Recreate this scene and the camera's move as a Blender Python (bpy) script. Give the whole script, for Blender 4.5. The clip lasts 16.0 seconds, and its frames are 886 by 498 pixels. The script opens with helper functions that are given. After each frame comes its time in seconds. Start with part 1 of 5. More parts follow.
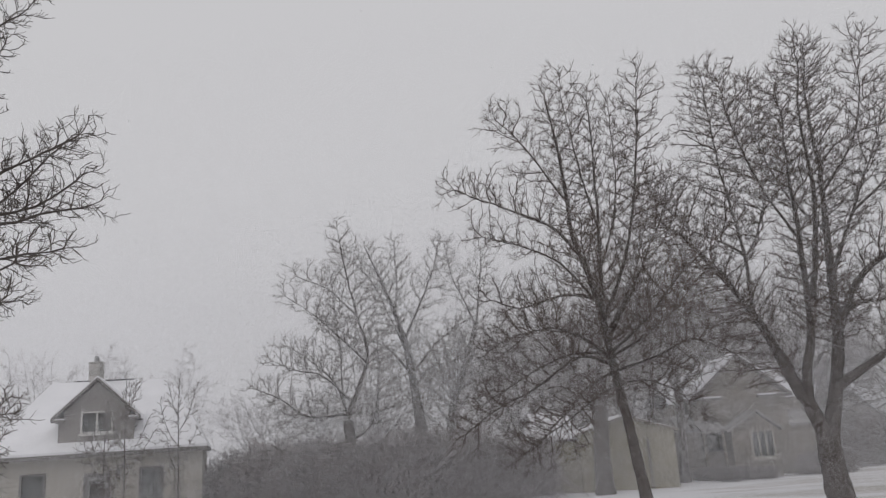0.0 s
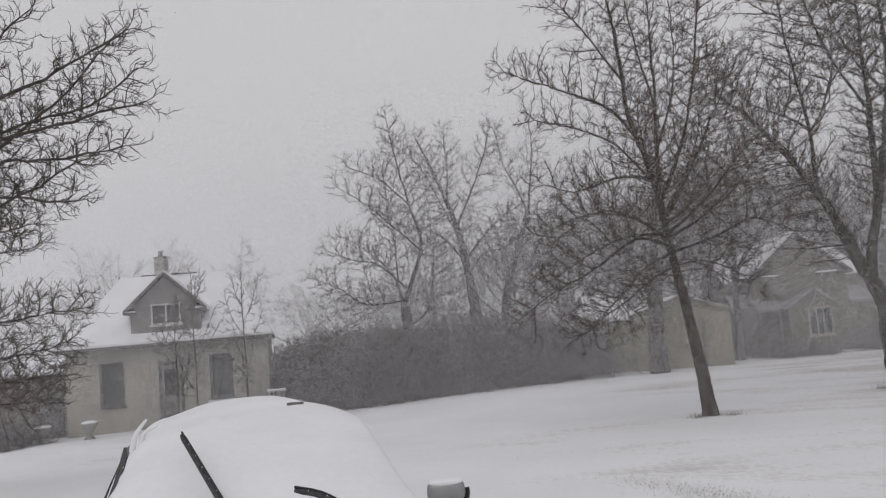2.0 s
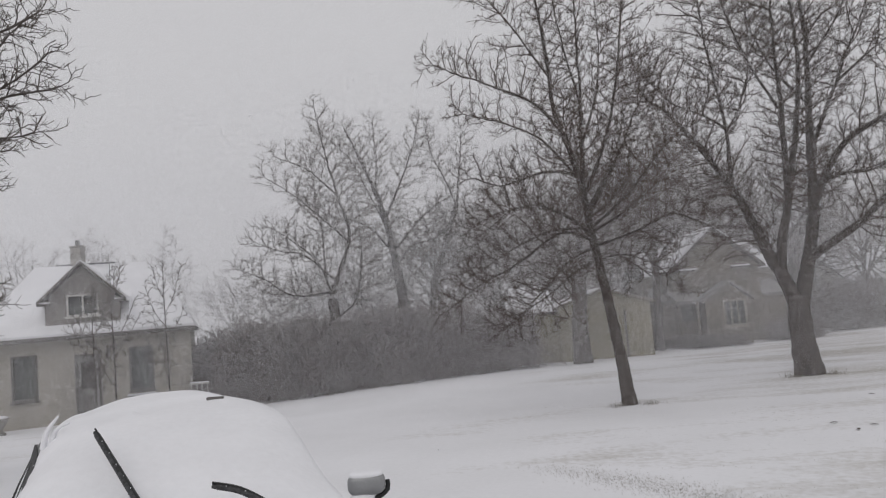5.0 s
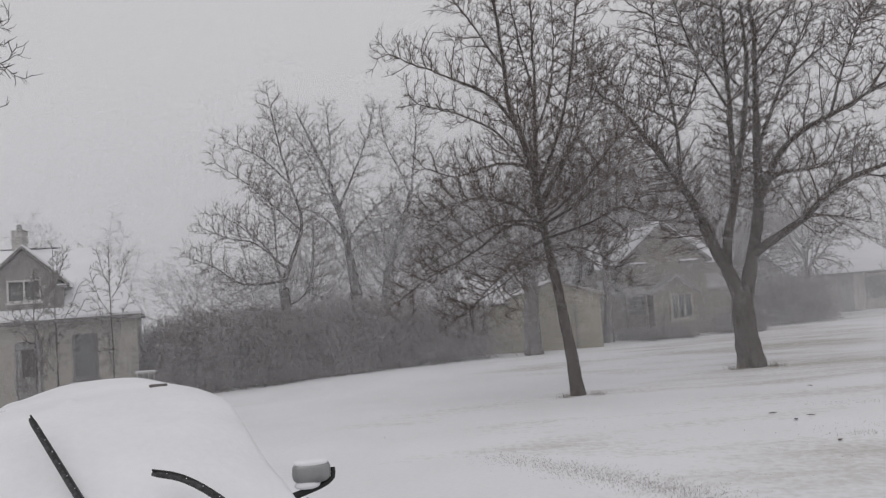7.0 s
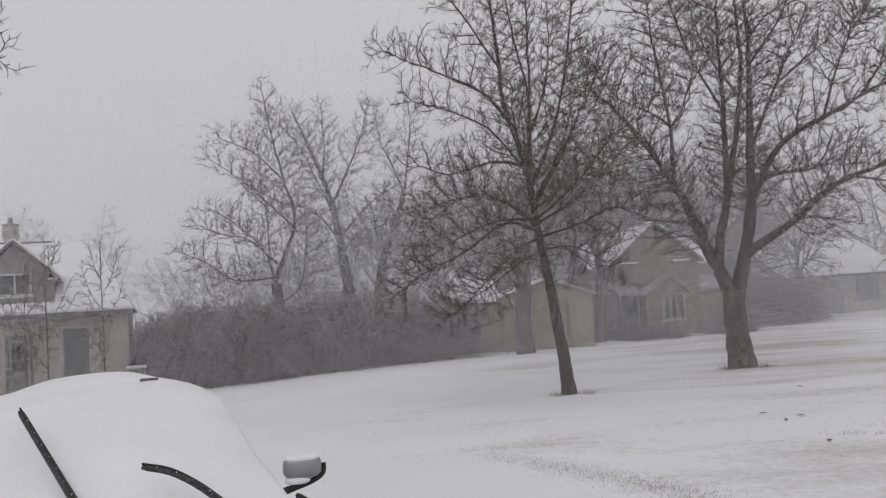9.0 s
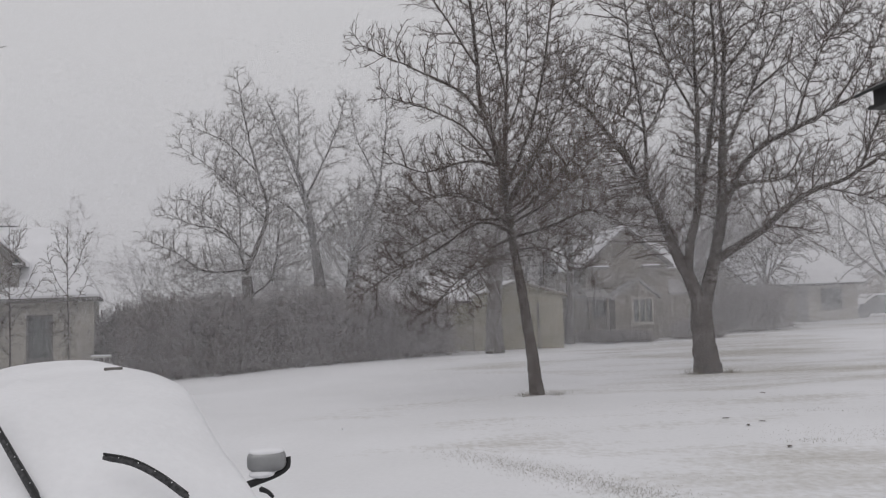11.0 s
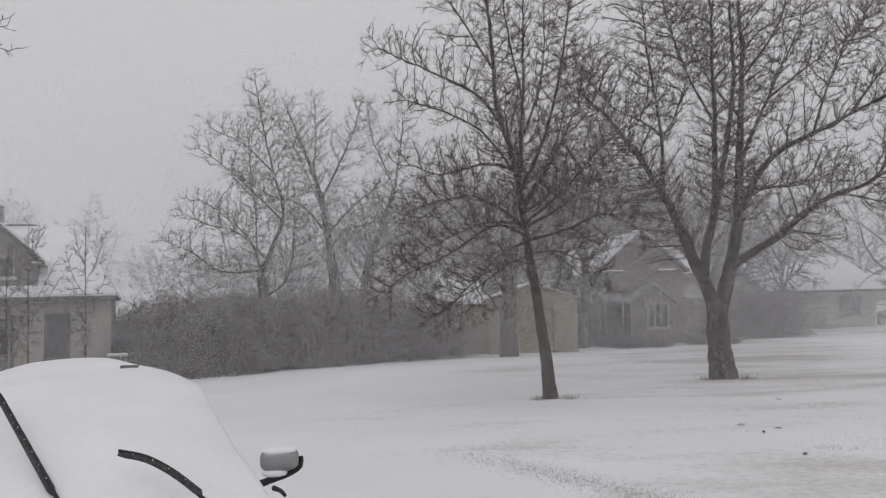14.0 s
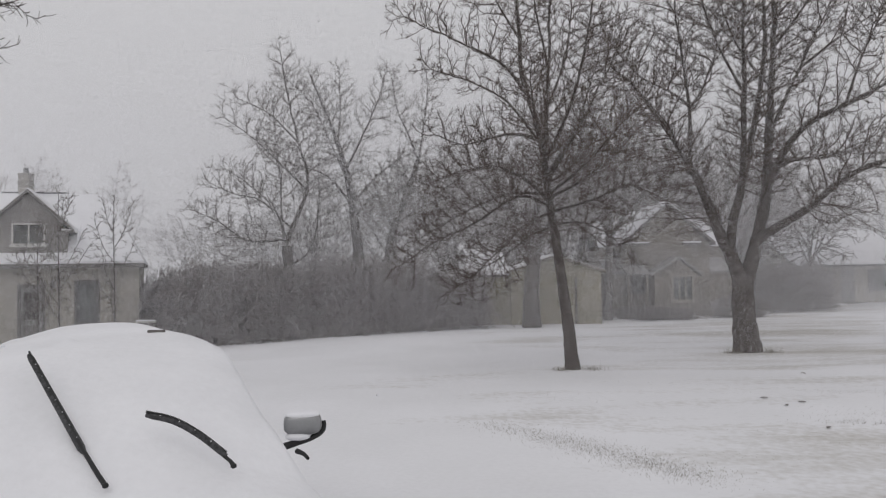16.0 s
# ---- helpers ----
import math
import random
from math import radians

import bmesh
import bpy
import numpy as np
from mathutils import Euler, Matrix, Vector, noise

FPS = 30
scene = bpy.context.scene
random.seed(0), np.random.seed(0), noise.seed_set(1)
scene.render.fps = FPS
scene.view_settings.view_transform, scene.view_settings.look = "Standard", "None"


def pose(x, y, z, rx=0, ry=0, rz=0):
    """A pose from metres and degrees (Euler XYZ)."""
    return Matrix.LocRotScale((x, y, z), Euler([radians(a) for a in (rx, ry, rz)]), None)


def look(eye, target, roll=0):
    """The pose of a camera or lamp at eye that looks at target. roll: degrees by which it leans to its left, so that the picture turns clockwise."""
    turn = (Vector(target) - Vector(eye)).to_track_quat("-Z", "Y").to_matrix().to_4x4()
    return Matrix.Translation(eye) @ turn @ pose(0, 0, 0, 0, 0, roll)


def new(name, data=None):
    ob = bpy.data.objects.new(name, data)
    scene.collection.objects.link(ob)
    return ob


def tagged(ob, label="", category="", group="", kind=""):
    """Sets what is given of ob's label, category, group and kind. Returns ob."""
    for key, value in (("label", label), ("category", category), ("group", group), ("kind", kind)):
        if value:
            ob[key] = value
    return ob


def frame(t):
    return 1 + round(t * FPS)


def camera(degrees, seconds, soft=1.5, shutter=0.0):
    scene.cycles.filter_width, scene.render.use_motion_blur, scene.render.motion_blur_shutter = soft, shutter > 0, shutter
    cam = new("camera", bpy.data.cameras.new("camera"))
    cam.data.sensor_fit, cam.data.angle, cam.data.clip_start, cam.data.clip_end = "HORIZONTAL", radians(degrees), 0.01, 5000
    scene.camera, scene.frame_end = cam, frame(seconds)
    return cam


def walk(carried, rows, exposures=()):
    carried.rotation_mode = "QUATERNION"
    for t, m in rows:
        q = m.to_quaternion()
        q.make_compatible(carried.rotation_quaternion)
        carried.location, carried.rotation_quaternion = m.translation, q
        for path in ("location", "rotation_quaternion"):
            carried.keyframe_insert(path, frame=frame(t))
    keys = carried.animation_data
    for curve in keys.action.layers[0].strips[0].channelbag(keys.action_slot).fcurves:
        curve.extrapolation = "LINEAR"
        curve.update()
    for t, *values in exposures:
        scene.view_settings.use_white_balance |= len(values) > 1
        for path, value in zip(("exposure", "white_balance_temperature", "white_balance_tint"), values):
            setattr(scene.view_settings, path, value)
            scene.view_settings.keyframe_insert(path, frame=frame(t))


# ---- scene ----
cam = camera(59.01, 16.0, soft=1.25)
PATH = [
    (0.0, pose(-0.011, -0.022, 2.404, 103.763, 3.744, 3.903)),
    (0.5, pose(-0.031, -0.003, 2.408, 102.918, 4.471, 8.318)),
    (1.0, pose(-0.076, 0.039, 2.423, 98.668, 4.801, 8.271)),
    (1.5, pose(-0.093, 0.042, 2.418, 96.503, 4.891, 8.137)),
    (2.0, pose(-0.096, 0.056, 2.420, 95.812, 4.880, 7.774)),
    (2.5, pose(-0.103, 0.054, 2.421, 95.027, 4.873, 7.565)),
    (3.0, pose(-0.090, 0.039, 2.423, 94.595, 4.913, 6.490)),
    (3.5, pose(-0.054, 0.012, 2.428, 94.920, 4.995, 3.970)),
    (6.0, pose(-0.040, 0.018, 2.435, 94.204, 4.752, 1.195)),
    (6.5, pose(-0.021, 0.022, 2.420, 93.798, 4.463, -0.498)),
    (7.0, pose(-0.018, 0.019, 2.415, 93.806, 4.268, -0.847)),
    (7.5, pose(-0.022, 0.019, 2.417, 93.819, 4.239, -0.999)),
    (8.0, pose(-0.012, 0.027, 2.409, 93.488, 4.527, -1.678)),
    (8.5, pose(-0.003, 0.026, 2.404, 93.296, 4.494, -1.739)),
    (9.0, pose(-0.019, 0.023, 2.403, 93.642, 3.730, -1.393)),
    (11.5, pose(-0.013, 0.021, 2.400, 93.195, 1.878, -3.677)),
    (12.0, pose(-0.009, 0.021, 2.400, 92.957, 1.948, -3.444)),
    (12.5, pose(-0.008, 0.023, 2.392, 92.844, 1.874, -3.066)),
    (13.0, pose(-0.007, 0.018, 2.391, 93.028, 1.604, -2.789)),
    (13.5, pose(-0.010, 0.018, 2.394, 93.254, 1.501, -2.684)),
    (14.0, pose(-0.010, 0.009, 2.395, 93.613, 1.417, -2.428)),
    (14.5, pose(-0.011, 0.001, 2.396, 93.734, 1.303, -2.057)),
    (15.0, pose(-0.010, 0.007, 2.394, 93.639, 1.368, -1.836)),
    (15.5, pose(-0.006, 0.002, 2.396, 93.255, 1.260, -1.579)),
    (16.0, pose(0.000, -0.000, 2.380, 91.520, 0.881, -0.700)),
]
walk(cam, PATH)

# ---------------------------------------------------------------- world, sun
world = bpy.data.worlds.new("overcast_sky")
scene.world = world
world.use_nodes = True
wn, wl = world.node_tree.nodes, world.node_tree.links
wn.clear()
sky = wn.new("ShaderNodeTexSky")
sky.sky_type, sky.sun_disc = "NISHITA", False
sky.sun_elevation, sky.sun_rotation = radians(48), radians(200)
sky.dust_density, sky.air_density = 4.0, 1.0
sky_grey = wn.new("ShaderNodeHueSaturation")
sky_grey.inputs["Saturation"].default_value = 0.06
sky_gain = wn.new("ShaderNodeVectorMath")
sky_gain.operation = "SCALE"
sky_gain.inputs["Scale"].default_value = 0.10
cloud = wn.new("ShaderNodeMixRGB")
cloud.inputs["Fac"].default_value = 0.93
cloud.inputs["Color2"].default_value = (0.586, 0.581, 0.600, 1)
w_bg = wn.new("ShaderNodeBackground")
w_out = wn.new("ShaderNodeOutputWorld")
wl.new(sky.outputs["Color"], sky_grey.inputs["Color"])
wl.new(sky_grey.outputs["Color"], sky_gain.inputs[0])
wl.new(sky_gain.outputs["Vector"], cloud.inputs["Color1"])
wl.new(cloud.outputs["Color"], w_bg.inputs["Color"])
wl.new(w_bg.outputs["Background"], w_out.inputs["Surface"])

sun = new("sun", bpy.data.lights.new("sun", "SUN"))
sun.data.energy, sun.data.angle, sun.data.color = 0.35, radians(40), (1.0, 0.97, 0.94)
sun.matrix_world = look((-6, -18, 22), (0, 0, 0))


# ---------------------------------------------------------------- materials
def material(name, colour, rough=0.8, vary=0.25, scale=3.0, fine=40.0, bump=0.3, metal=0.0, tint=None, stretch=(1, 1, 1), per_piece=0.0):
    """A surface whose colour wanders at two scales, with relief."""
    m = bpy.data.materials.new(name)
    m.use_nodes = True
    n, l = m.node_tree.nodes, m.node_tree.links
    b = n["Principled BSDF"]
    b.inputs["Roughness"].default_value = rough
    b.inputs["Metallic"].default_value = metal
    co = n.new("ShaderNodeTexCoord")
    mp = n.new("ShaderNodeMapping")
    mp.inputs["Scale"].default_value = stretch
    l.new(co.outputs["Object"], mp.inputs["Vector"])
    big, small = n.new("ShaderNodeTexNoise"), n.new("ShaderNodeTexNoise")
    big.inputs["Scale"].default_value, big.inputs["Detail"].default_value = scale, 5
    small.inputs["Scale"].default_value, small.inputs["Detail"].default_value = fine, 4
    l.new(mp.outputs["Vector"], big.inputs["Vector"])
    l.new(mp.outputs["Vector"], small.inputs["Vector"])
    mix = n.new("ShaderNodeMixRGB")
    other = tint or tuple(c * (1 - vary) for c in colour)
    mix.inputs["Color1"].default_value = (*colour, 1)
    mix.inputs["Color2"].default_value = (*other, 1)
    ramp = n.new("ShaderNodeMapRange")
    ramp.inputs["From Min"].default_value, ramp.inputs["From Max"].default_value = 0.35, 0.68
    l.new(big.outputs["Fac"], ramp.inputs["Value"])
    l.new(ramp.outputs["Result"], mix.inputs["Fac"])
    gain = n.new("ShaderNodeMixRGB")
    gain.blend_type = "MULTIPLY"
    gain.inputs["Fac"].default_value = vary
    l.new(mix.outputs["Color"], gain.inputs["Color1"])
    l.new(small.outputs["Fac"], gain.inputs["Color2"])
    last = gain.outputs["Color"]
    if per_piece:
        info = n.new("ShaderNodeObjectInfo")
        hsv = n.new("ShaderNodeHueSaturation")
        rng = n.new("ShaderNodeMapRange")
        rng.inputs["To Min"].default_value, rng.inputs["To Max"].default_value = 1 - per_piece, 1 + per_piece
        l.new(info.outputs["Random"], rng.inputs["Value"])
        l.new(rng.outputs["Result"], hsv.inputs["Value"])
        l.new(last, hsv.inputs["Color"])
        last = hsv.outputs["Color"]
    l.new(last, b.inputs["Base Color"])
    bp = n.new("ShaderNodeBump")
    bp.inputs["Strength"].default_value, bp.inputs["Distance"].default_value = bump, 0.02
    l.new(small.outputs["Fac"], bp.inputs["Height"])
    l.new(bp.outputs["Normal"], b.inputs["Normal"])
    return m


def glass_material():
    m = bpy.data.materials.new("window_glass")
    m.use_nodes = True
    b = m.node_tree.nodes["Principled BSDF"]
    b.inputs["Base Color"].default_value = (0.75, 0.78, 0.78, 1)
    b.inputs["Roughness"].default_value = 0.06
    b.inputs["Transmission Weight"].default_value = 1.0
    b.inputs["IOR"].default_value = 1.2
    return m


def flake_material():
    m = bpy.data.materials.new("snow_flakes")
    m.use_nodes = True
    n, l = m.node_tree.nodes, m.node_tree.links
    n.remove(n["Principled BSDF"])
    a, b, mix = n.new("ShaderNodeBsdfDiffuse"), n.new("ShaderNodeBsdfTranslucent"), n.new("ShaderNodeMixShader")
    for s in (a, b):
        s.inputs["Color"].default_value = (0.93, 0.93, 0.95, 1)
    l.new(a.outputs[0], mix.inputs[1])
    l.new(b.outputs[0], mix.inputs[2])
    l.new(mix.outputs[0], n["Material Output"].inputs["Surface"])
    return m


def snow_ground_material():
    """Thin wind-blown snow over a lawn, with grass and earth showing through in streaks."""
    m = material("thin_snow_on_lawn", (0.90, 0.90, 0.925), 0.85, 0.10, 0.35, 14, 0.35, tint=(0.84, 0.84, 0.86))
    n, l = m.node_tree.nodes, m.node_tree.links
    b = n["Principled BSDF"]
    co = n.new("ShaderNodeTexCoord")
    mp = n.new("ShaderNodeMapping")
    mp.inputs["Scale"].default_value = (0.22, 0.85, 1)
    mp.inputs["Rotation"].default_value = (0, 0, radians(-12))
    streak, speck, spread = n.new("ShaderNodeTexNoise"), n.new("ShaderNodeTexNoise"), n.new("ShaderNodeTexNoise")
    streak.inputs["Scale"].default_value, streak.inputs["Detail"].default_value = 0.9, 6
    speck.inputs["Scale"].default_value, speck.inputs["Detail"].default_value = 9.0, 5
    spread.inputs["Scale"].default_value = 0.12
    l.new(co.outputs["Object"], mp.inputs["Vector"])
    l.new(mp.outputs["Vector"], streak.inputs["Vector"])
    l.new(co.outputs["Object"], speck.inputs["Vector"])
    l.new(co.outputs["Object"], spread.inputs["Vector"])
    add = n.new("ShaderNodeMath")
    add.operation = "ADD"
    l.new(streak.outputs["Fac"], add.inputs[0])
    half = n.new("ShaderNodeMath")
    half.operation = "MULTIPLY"
    half.inputs[1].default_value = 0.45
    l.new(speck.outputs["Fac"], half.inputs[0])
    l.new(half.outputs[0], add.inputs[1])
    add2 = n.new("ShaderNodeMath")
    add2.operation = "ADD"
    l.new(add.outputs[0], add2.inputs[0])
    l.new(spread.outputs["Fac"], add2.inputs[1])
    xyz = n.new("ShaderNodeSeparateXYZ")
    l.new(co.outputs["Object"], xyz.inputs[0])
    lawn = n.new("ShaderNodeMapRange")
    lawn.inputs["From Min"].default_value, lawn.inputs["From Max"].default_value = -1.0, 7.0
    lawn.inputs["To Min"].default_value, lawn.inputs["To Max"].default_value = -0.14, 0.07
    l.new(xyz.outputs["X"], lawn.inputs["Value"])
    add3 = n.new("ShaderNodeMath")
    add3.operation = "ADD"
    l.new(add2.outputs[0], add3.inputs[0])
    l.new(lawn.outputs["Result"], add3.inputs[1])
    add2 = add3
    rng = n.new("ShaderNodeMapRange")
    rng.inputs["From Min"].default_value, rng.inputs["From Max"].default_value = 1.23, 1.58
    rng.inputs["To Max"].default_value = 0.68
    l.new(add2.outputs[0], rng.inputs["Value"])
    mix = n.new("ShaderNodeMixRGB")
    mix.inputs["Color2"].default_value = (0.36, 0.33, 0.27, 1)
    src = b.inputs["Base Color"].links[0].from_socket
    l.new(src, mix.inputs["Color1"])
    l.new(rng.outputs["Result"], mix.inputs["Fac"])
    l.new(mix.outputs["Color"], b.inputs["Base Color"])
    return m


SNOW = material("fresh_snow", (0.90, 0.90, 0.925), 0.8, 0.08, 1.2, 22, 0.30)
LAWN = snow_ground_material()
BARK = material("dark_bark", (0.075, 0.060, 0.052), 0.95, 0.5, 7.0, 22, 1.0, tint=(0.17, 0.152, 0.14), stretch=(1, 1, 0.75))
# Haze over the far trees is put into these bark and twig colours.
BARK_PALE = material("haze_toned_bark", (0.155, 0.138, 0.128), 0.95, 0.35, 2.0, 25, 0.8, tint=(0.11, 0.097, 0.09), stretch=(1, 1, 0.3))
TWIG_HAZED = material("haze_toned_twigs", (0.235, 0.212, 0.203), 0.9, 0.25, 1.2, 30, 0.2, tint=(0.29, 0.27, 0.26))
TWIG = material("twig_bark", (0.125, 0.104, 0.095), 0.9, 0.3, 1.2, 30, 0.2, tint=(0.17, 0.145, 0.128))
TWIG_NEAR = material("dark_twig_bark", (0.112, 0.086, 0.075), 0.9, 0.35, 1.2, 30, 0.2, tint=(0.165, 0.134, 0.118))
# Nearest tree's twigs: same bark with no haze lift in its colour.
TWIG_DARKEST = material("darkest_twig_bark", (0.070, 0.056, 0.050), 0.8, 0.35, 1.2, 30, 0.2, tint=(0.105, 0.085, 0.070))
# Hedge colour is lifted to stand in for the haze before it.
HEDGE = material("haze_toned_hedge_twigs", (0.29, 0.256, 0.25), 0.95, 0.3, 0.9, 30, 0.2, tint=(0.32, 0.29, 0.28))
STUCCO = material("cream_stucco", (0.465, 0.438, 0.385), 0.9, 0.20, 0.7, 35, 0.4)
TAN = material("tan_siding", (0.36, 0.33, 0.24), 0.85, 0.2, 0.8, 30, 0.3, per_piece=0.05)
BROWN = material("brown_siding", (0.29, 0.258, 0.215), 0.85, 0.25, 0.8, 30, 0.3)
DORMER = material("weathered_boards", (0.33, 0.31, 0.29), 0.85, 0.25, 1.5, 30, 0.4, stretch=(6, 1, 0.6))
TRIM_DARK = material("dark_painted_trim", (0.20, 0.185, 0.175), 0.7, 0.25, 3, 40, 0.2)
TRIM_PALE = material("pale_painted_trim", (0.66, 0.65, 0.62), 0.7, 0.15, 3, 40, 0.2)
BLIND = material("drawn_blinds", (0.34, 0.33, 0.32), 0.9, 0.25, 1.5, 30, 0.1)
SHINGLE = material("asphalt_shingle", (0.12, 0.11, 0.105), 0.95, 0.3, 4, 60, 0.5)
DUSTED = material("snow_dusted_shingle", (0.30, 0.29, 0.28), 0.95, 0.3, 1.2, 30, 0.4, tint=(0.42, 0.41, 0.41))
BRICK = material("pale_chimney_block", (0.42, 0.40, 0.37), 0.9, 0.25, 3, 30, 0.5, per_piece=0.10)
DARKIN = material("dim_interior", (0.10, 0.095, 0.09), 0.95, 0.2, 1, 20, 0.1)
PAINT = material("grey_car_paint", (0.10, 0.105, 0.11), 0.3, 0.1, 2, 60, 0.02, metal=0.4)
MIRROR_SHELL = material("silver_mirror_shell", (0.36, 0.365, 0.37), 0.38, 0.15, 4, 50, 0.05, metal=0.5)
RUBBER = material("black_rubber", (0.018, 0.018, 0.019), 0.6, 0.3, 10, 80, 0.15)
BLADE = material("snow_flecked_rubber", (0.018, 0.018, 0.019), 0.65, 0.3, 45, 90, 0.3, tint=(0.085, 0.085, 0.09))
METAL = material("grey_metal", (0.30, 0.30, 0.30), 0.45, 0.2, 5, 50, 0.1, metal=0.8)
CONCRETE = material("weathered_concrete", (0.40, 0.385, 0.36), 0.9, 0.25, 2, 40, 0.5)
GRASS = material("dry_grass", (0.30, 0.275, 0.225), 0.9, 0.35, 2, 20, 0.1, tint=(0.20, 0.18, 0.145))
GLASS = glass_material()
FLAKE = flake_material()


# ---------------------------------------------------------------- mesh helpers
def smooth(ob):
    ob.data.polygons.foreach_set("use_smooth", [True] * len(ob.data.polygons))
    return ob


def link_mesh(name, mesh, mat, parent=None, label=""):
    mesh.materials.append(mat)
    ob = new(name, mesh)
    if parent:
        ob.parent = parent
    return tagged(ob, label)


def part(name, bm, mat, parent=None, label=""):
    mesh = bpy.data.meshes.new(name)
    bm.normal_update()
    bm.to_mesh(mesh)
    bm.free()
    return link_mesh(name, mesh, mat, parent, label)


def empty(name, place, label, category, group="", kind=""):
    ob = new(name)
    ob.matrix_world = Matrix.Translation(place)
    ob.empty_display_size = 0.2
    return tagged(ob, label, category, group, kind)


def box(bm, x0, x1, y0, y1, z0, z1, bevel=0.0):
    made = bmesh.ops.create_cube(bm, size=1.0, matrix=Matrix.LocRotScale(((x0 + x1) / 2, (y0 + y1) / 2, (z0 + z1) / 2), None, (abs(x1 - x0), abs(y1 - y0), abs(z1 - z0))))
    if bevel:
        edges = list({e for v in made["verts"] for e in v.link_edges})
        bmesh.ops.bevel(bm, geom=edges, offset=bevel, segments=2, affect="EDGES")
    return bm


def box_part(name, dims, mat, parent=None, label="", bevel=0.0):
    return part(name, box(bmesh.new(), *dims, bevel), mat, parent, label)


def prism(bm, profile, a0, a1, axis="x"):
    """Extrudes a closed profile, given in the two other axes, from a0 to a1 along the axis."""
    def at(a, p):
        return (a, p[0], p[1]) if axis == "x" else (p[0], a, p[1])
    lo = [bm.verts.new(at(a0, p)) for p in profile]
    hi = [bm.verts.new(at(a1, p)) for p in profile]
    n = len(profile)
    bm.faces.new(lo)
    bm.faces.new(hi[::-1])
    for i in range(n):
        bm.faces.new((lo[i], hi[i], hi[(i + 1) % n], lo[(i + 1) % n]))
    bmesh.ops.recalc_face_normals(bm, faces=bm.faces)
    return bm


def wall(bm, x0, x1, y0, y1, z0, z1, openings=()):
    """A wall along x, of one piece, with openings (x0, x1, z0, z1) that go right through it."""
    xs = sorted({x0, x1, *[min(max(v, x0), x1) for o in openings for v in o[:2]]})
    zs = sorted({z0, z1, *[min(max(v, z0), z1) for o in openings for v in o[2:]]})
    corner = {}

    def at(i, y, k):
        if (i, y, k) not in corner:
            corner[i, y, k] = bm.verts.new((xs[i], y, zs[k]))
        return corner[i, y, k]

    def solid(i, k):
        if not (0 <= i < len(xs) - 1 and 0 <= k < len(zs) - 1):
            return False
        cx, cz = (xs[i] + xs[i + 1]) / 2, (zs[k] + zs[k + 1]) / 2
        return not any(o[0] < cx < o[1] and o[2] < cz < o[3] for o in openings)
    for i in range(len(xs) - 1):
        for k in range(len(zs) - 1):
            if not solid(i, k):
                continue
            a, b = i + 1, k + 1
            bm.faces.new((at(i, y0, k), at(a, y0, k), at(a, y0, b), at(i, y0, b)))
            bm.faces.new((at(i, y1, b), at(a, y1, b), at(a, y1, k), at(i, y1, k)))
            if not solid(i - 1, k):
                bm.faces.new((at(i, y0, b), at(i, y1, b), at(i, y1, k), at(i, y0, k)))
            if not solid(a, k):
                bm.faces.new((at(a, y0, k), at(a, y1, k), at(a, y1, b), at(a, y0, b)))
            if not solid(i, k - 1):
                bm.faces.new((at(i, y0, k), at(i, y1, k), at(a, y1, k), at(a, y0, k)))
            if not solid(i, b):
                bm.faces.new((at(a, y0, b), at(a, y1, b), at(i, y1, b), at(i, y0, b)))
    return bm


def unit_rows(v):
    return v / (np.linalg.norm(v, axis=1)[:, None] + 1e-9)


class Tubes:
    """Tapered tubes gathered into one mesh."""

    def __init__(self):
        self.v, self.f, self.n = [], [], 0

    def add(self, pts, radii, k):
        pts = np.asarray(pts, float)
        m = len(pts)
        tan = np.gradient(pts, axis=0)
        tan /= np.linalg.norm(tan, axis=1)[:, None] + 1e-9
        ref = np.array((0.31, 0.17, 0.93)) if abs(tan[0][2]) < 0.8 else np.array((0.9, 0.3, 0.1))
        a = np.cross(tan, ref)
        a /= np.linalg.norm(a, axis=1)[:, None] + 1e-9
        b = np.cross(tan, a)
        ang = np.arange(k) * 2 * np.pi / k
        ring = a[:, None, :] * np.cos(ang)[None, :, None] + b[:, None, :] * np.sin(ang)[None, :, None]
        self.v.append((pts[:, None, :] + ring * np.asarray(radii)[:, None, None]).reshape(-1, 3))
        i = np.arange(m - 1)[:, None] * k + np.arange(k)[None, :]
        j = np.arange(m - 1)[:, None] * k + (np.arange(k)[None, :] + 1) % k
        self.f.append((np.stack([i, j, j + k, i + k], -1).reshape(-1, 4)) + self.n)
        self.n += m * k

    def add_many(self, p, q, r0, r1):
        """Many straight twigs at once, three-sided and tapered."""
        d = unit_rows(q - p)
        a = unit_rows(np.cross(d, np.array((0.31, 0.57, 0.76))))
        b = np.cross(d, a)
        ang = np.arange(3) * 2 * np.pi / 3
        ring = a[:, None, :] * np.cos(ang)[None, :, None] + b[:, None, :] * np.sin(ang)[None, :, None]
        v = np.concatenate([p[:, None, :] + ring * np.reshape(r0, (-1, 1, 1)), q[:, None, :] + ring * np.reshape(r1, (-1, 1, 1))], 1)
        base = np.arange(len(p))[:, None, None] * 6 + self.n
        side = np.array([(0, 1, 4, 3), (1, 2, 5, 4), (2, 0, 3, 5)])[None]
        self.v.append(v.reshape(-1, 3))
        self.f.append((base + side).reshape(-1, 4))
        self.n += len(p) * 6

    def mesh(self, name):
        return quads(name, np.concatenate(self.v), np.concatenate(self.f))


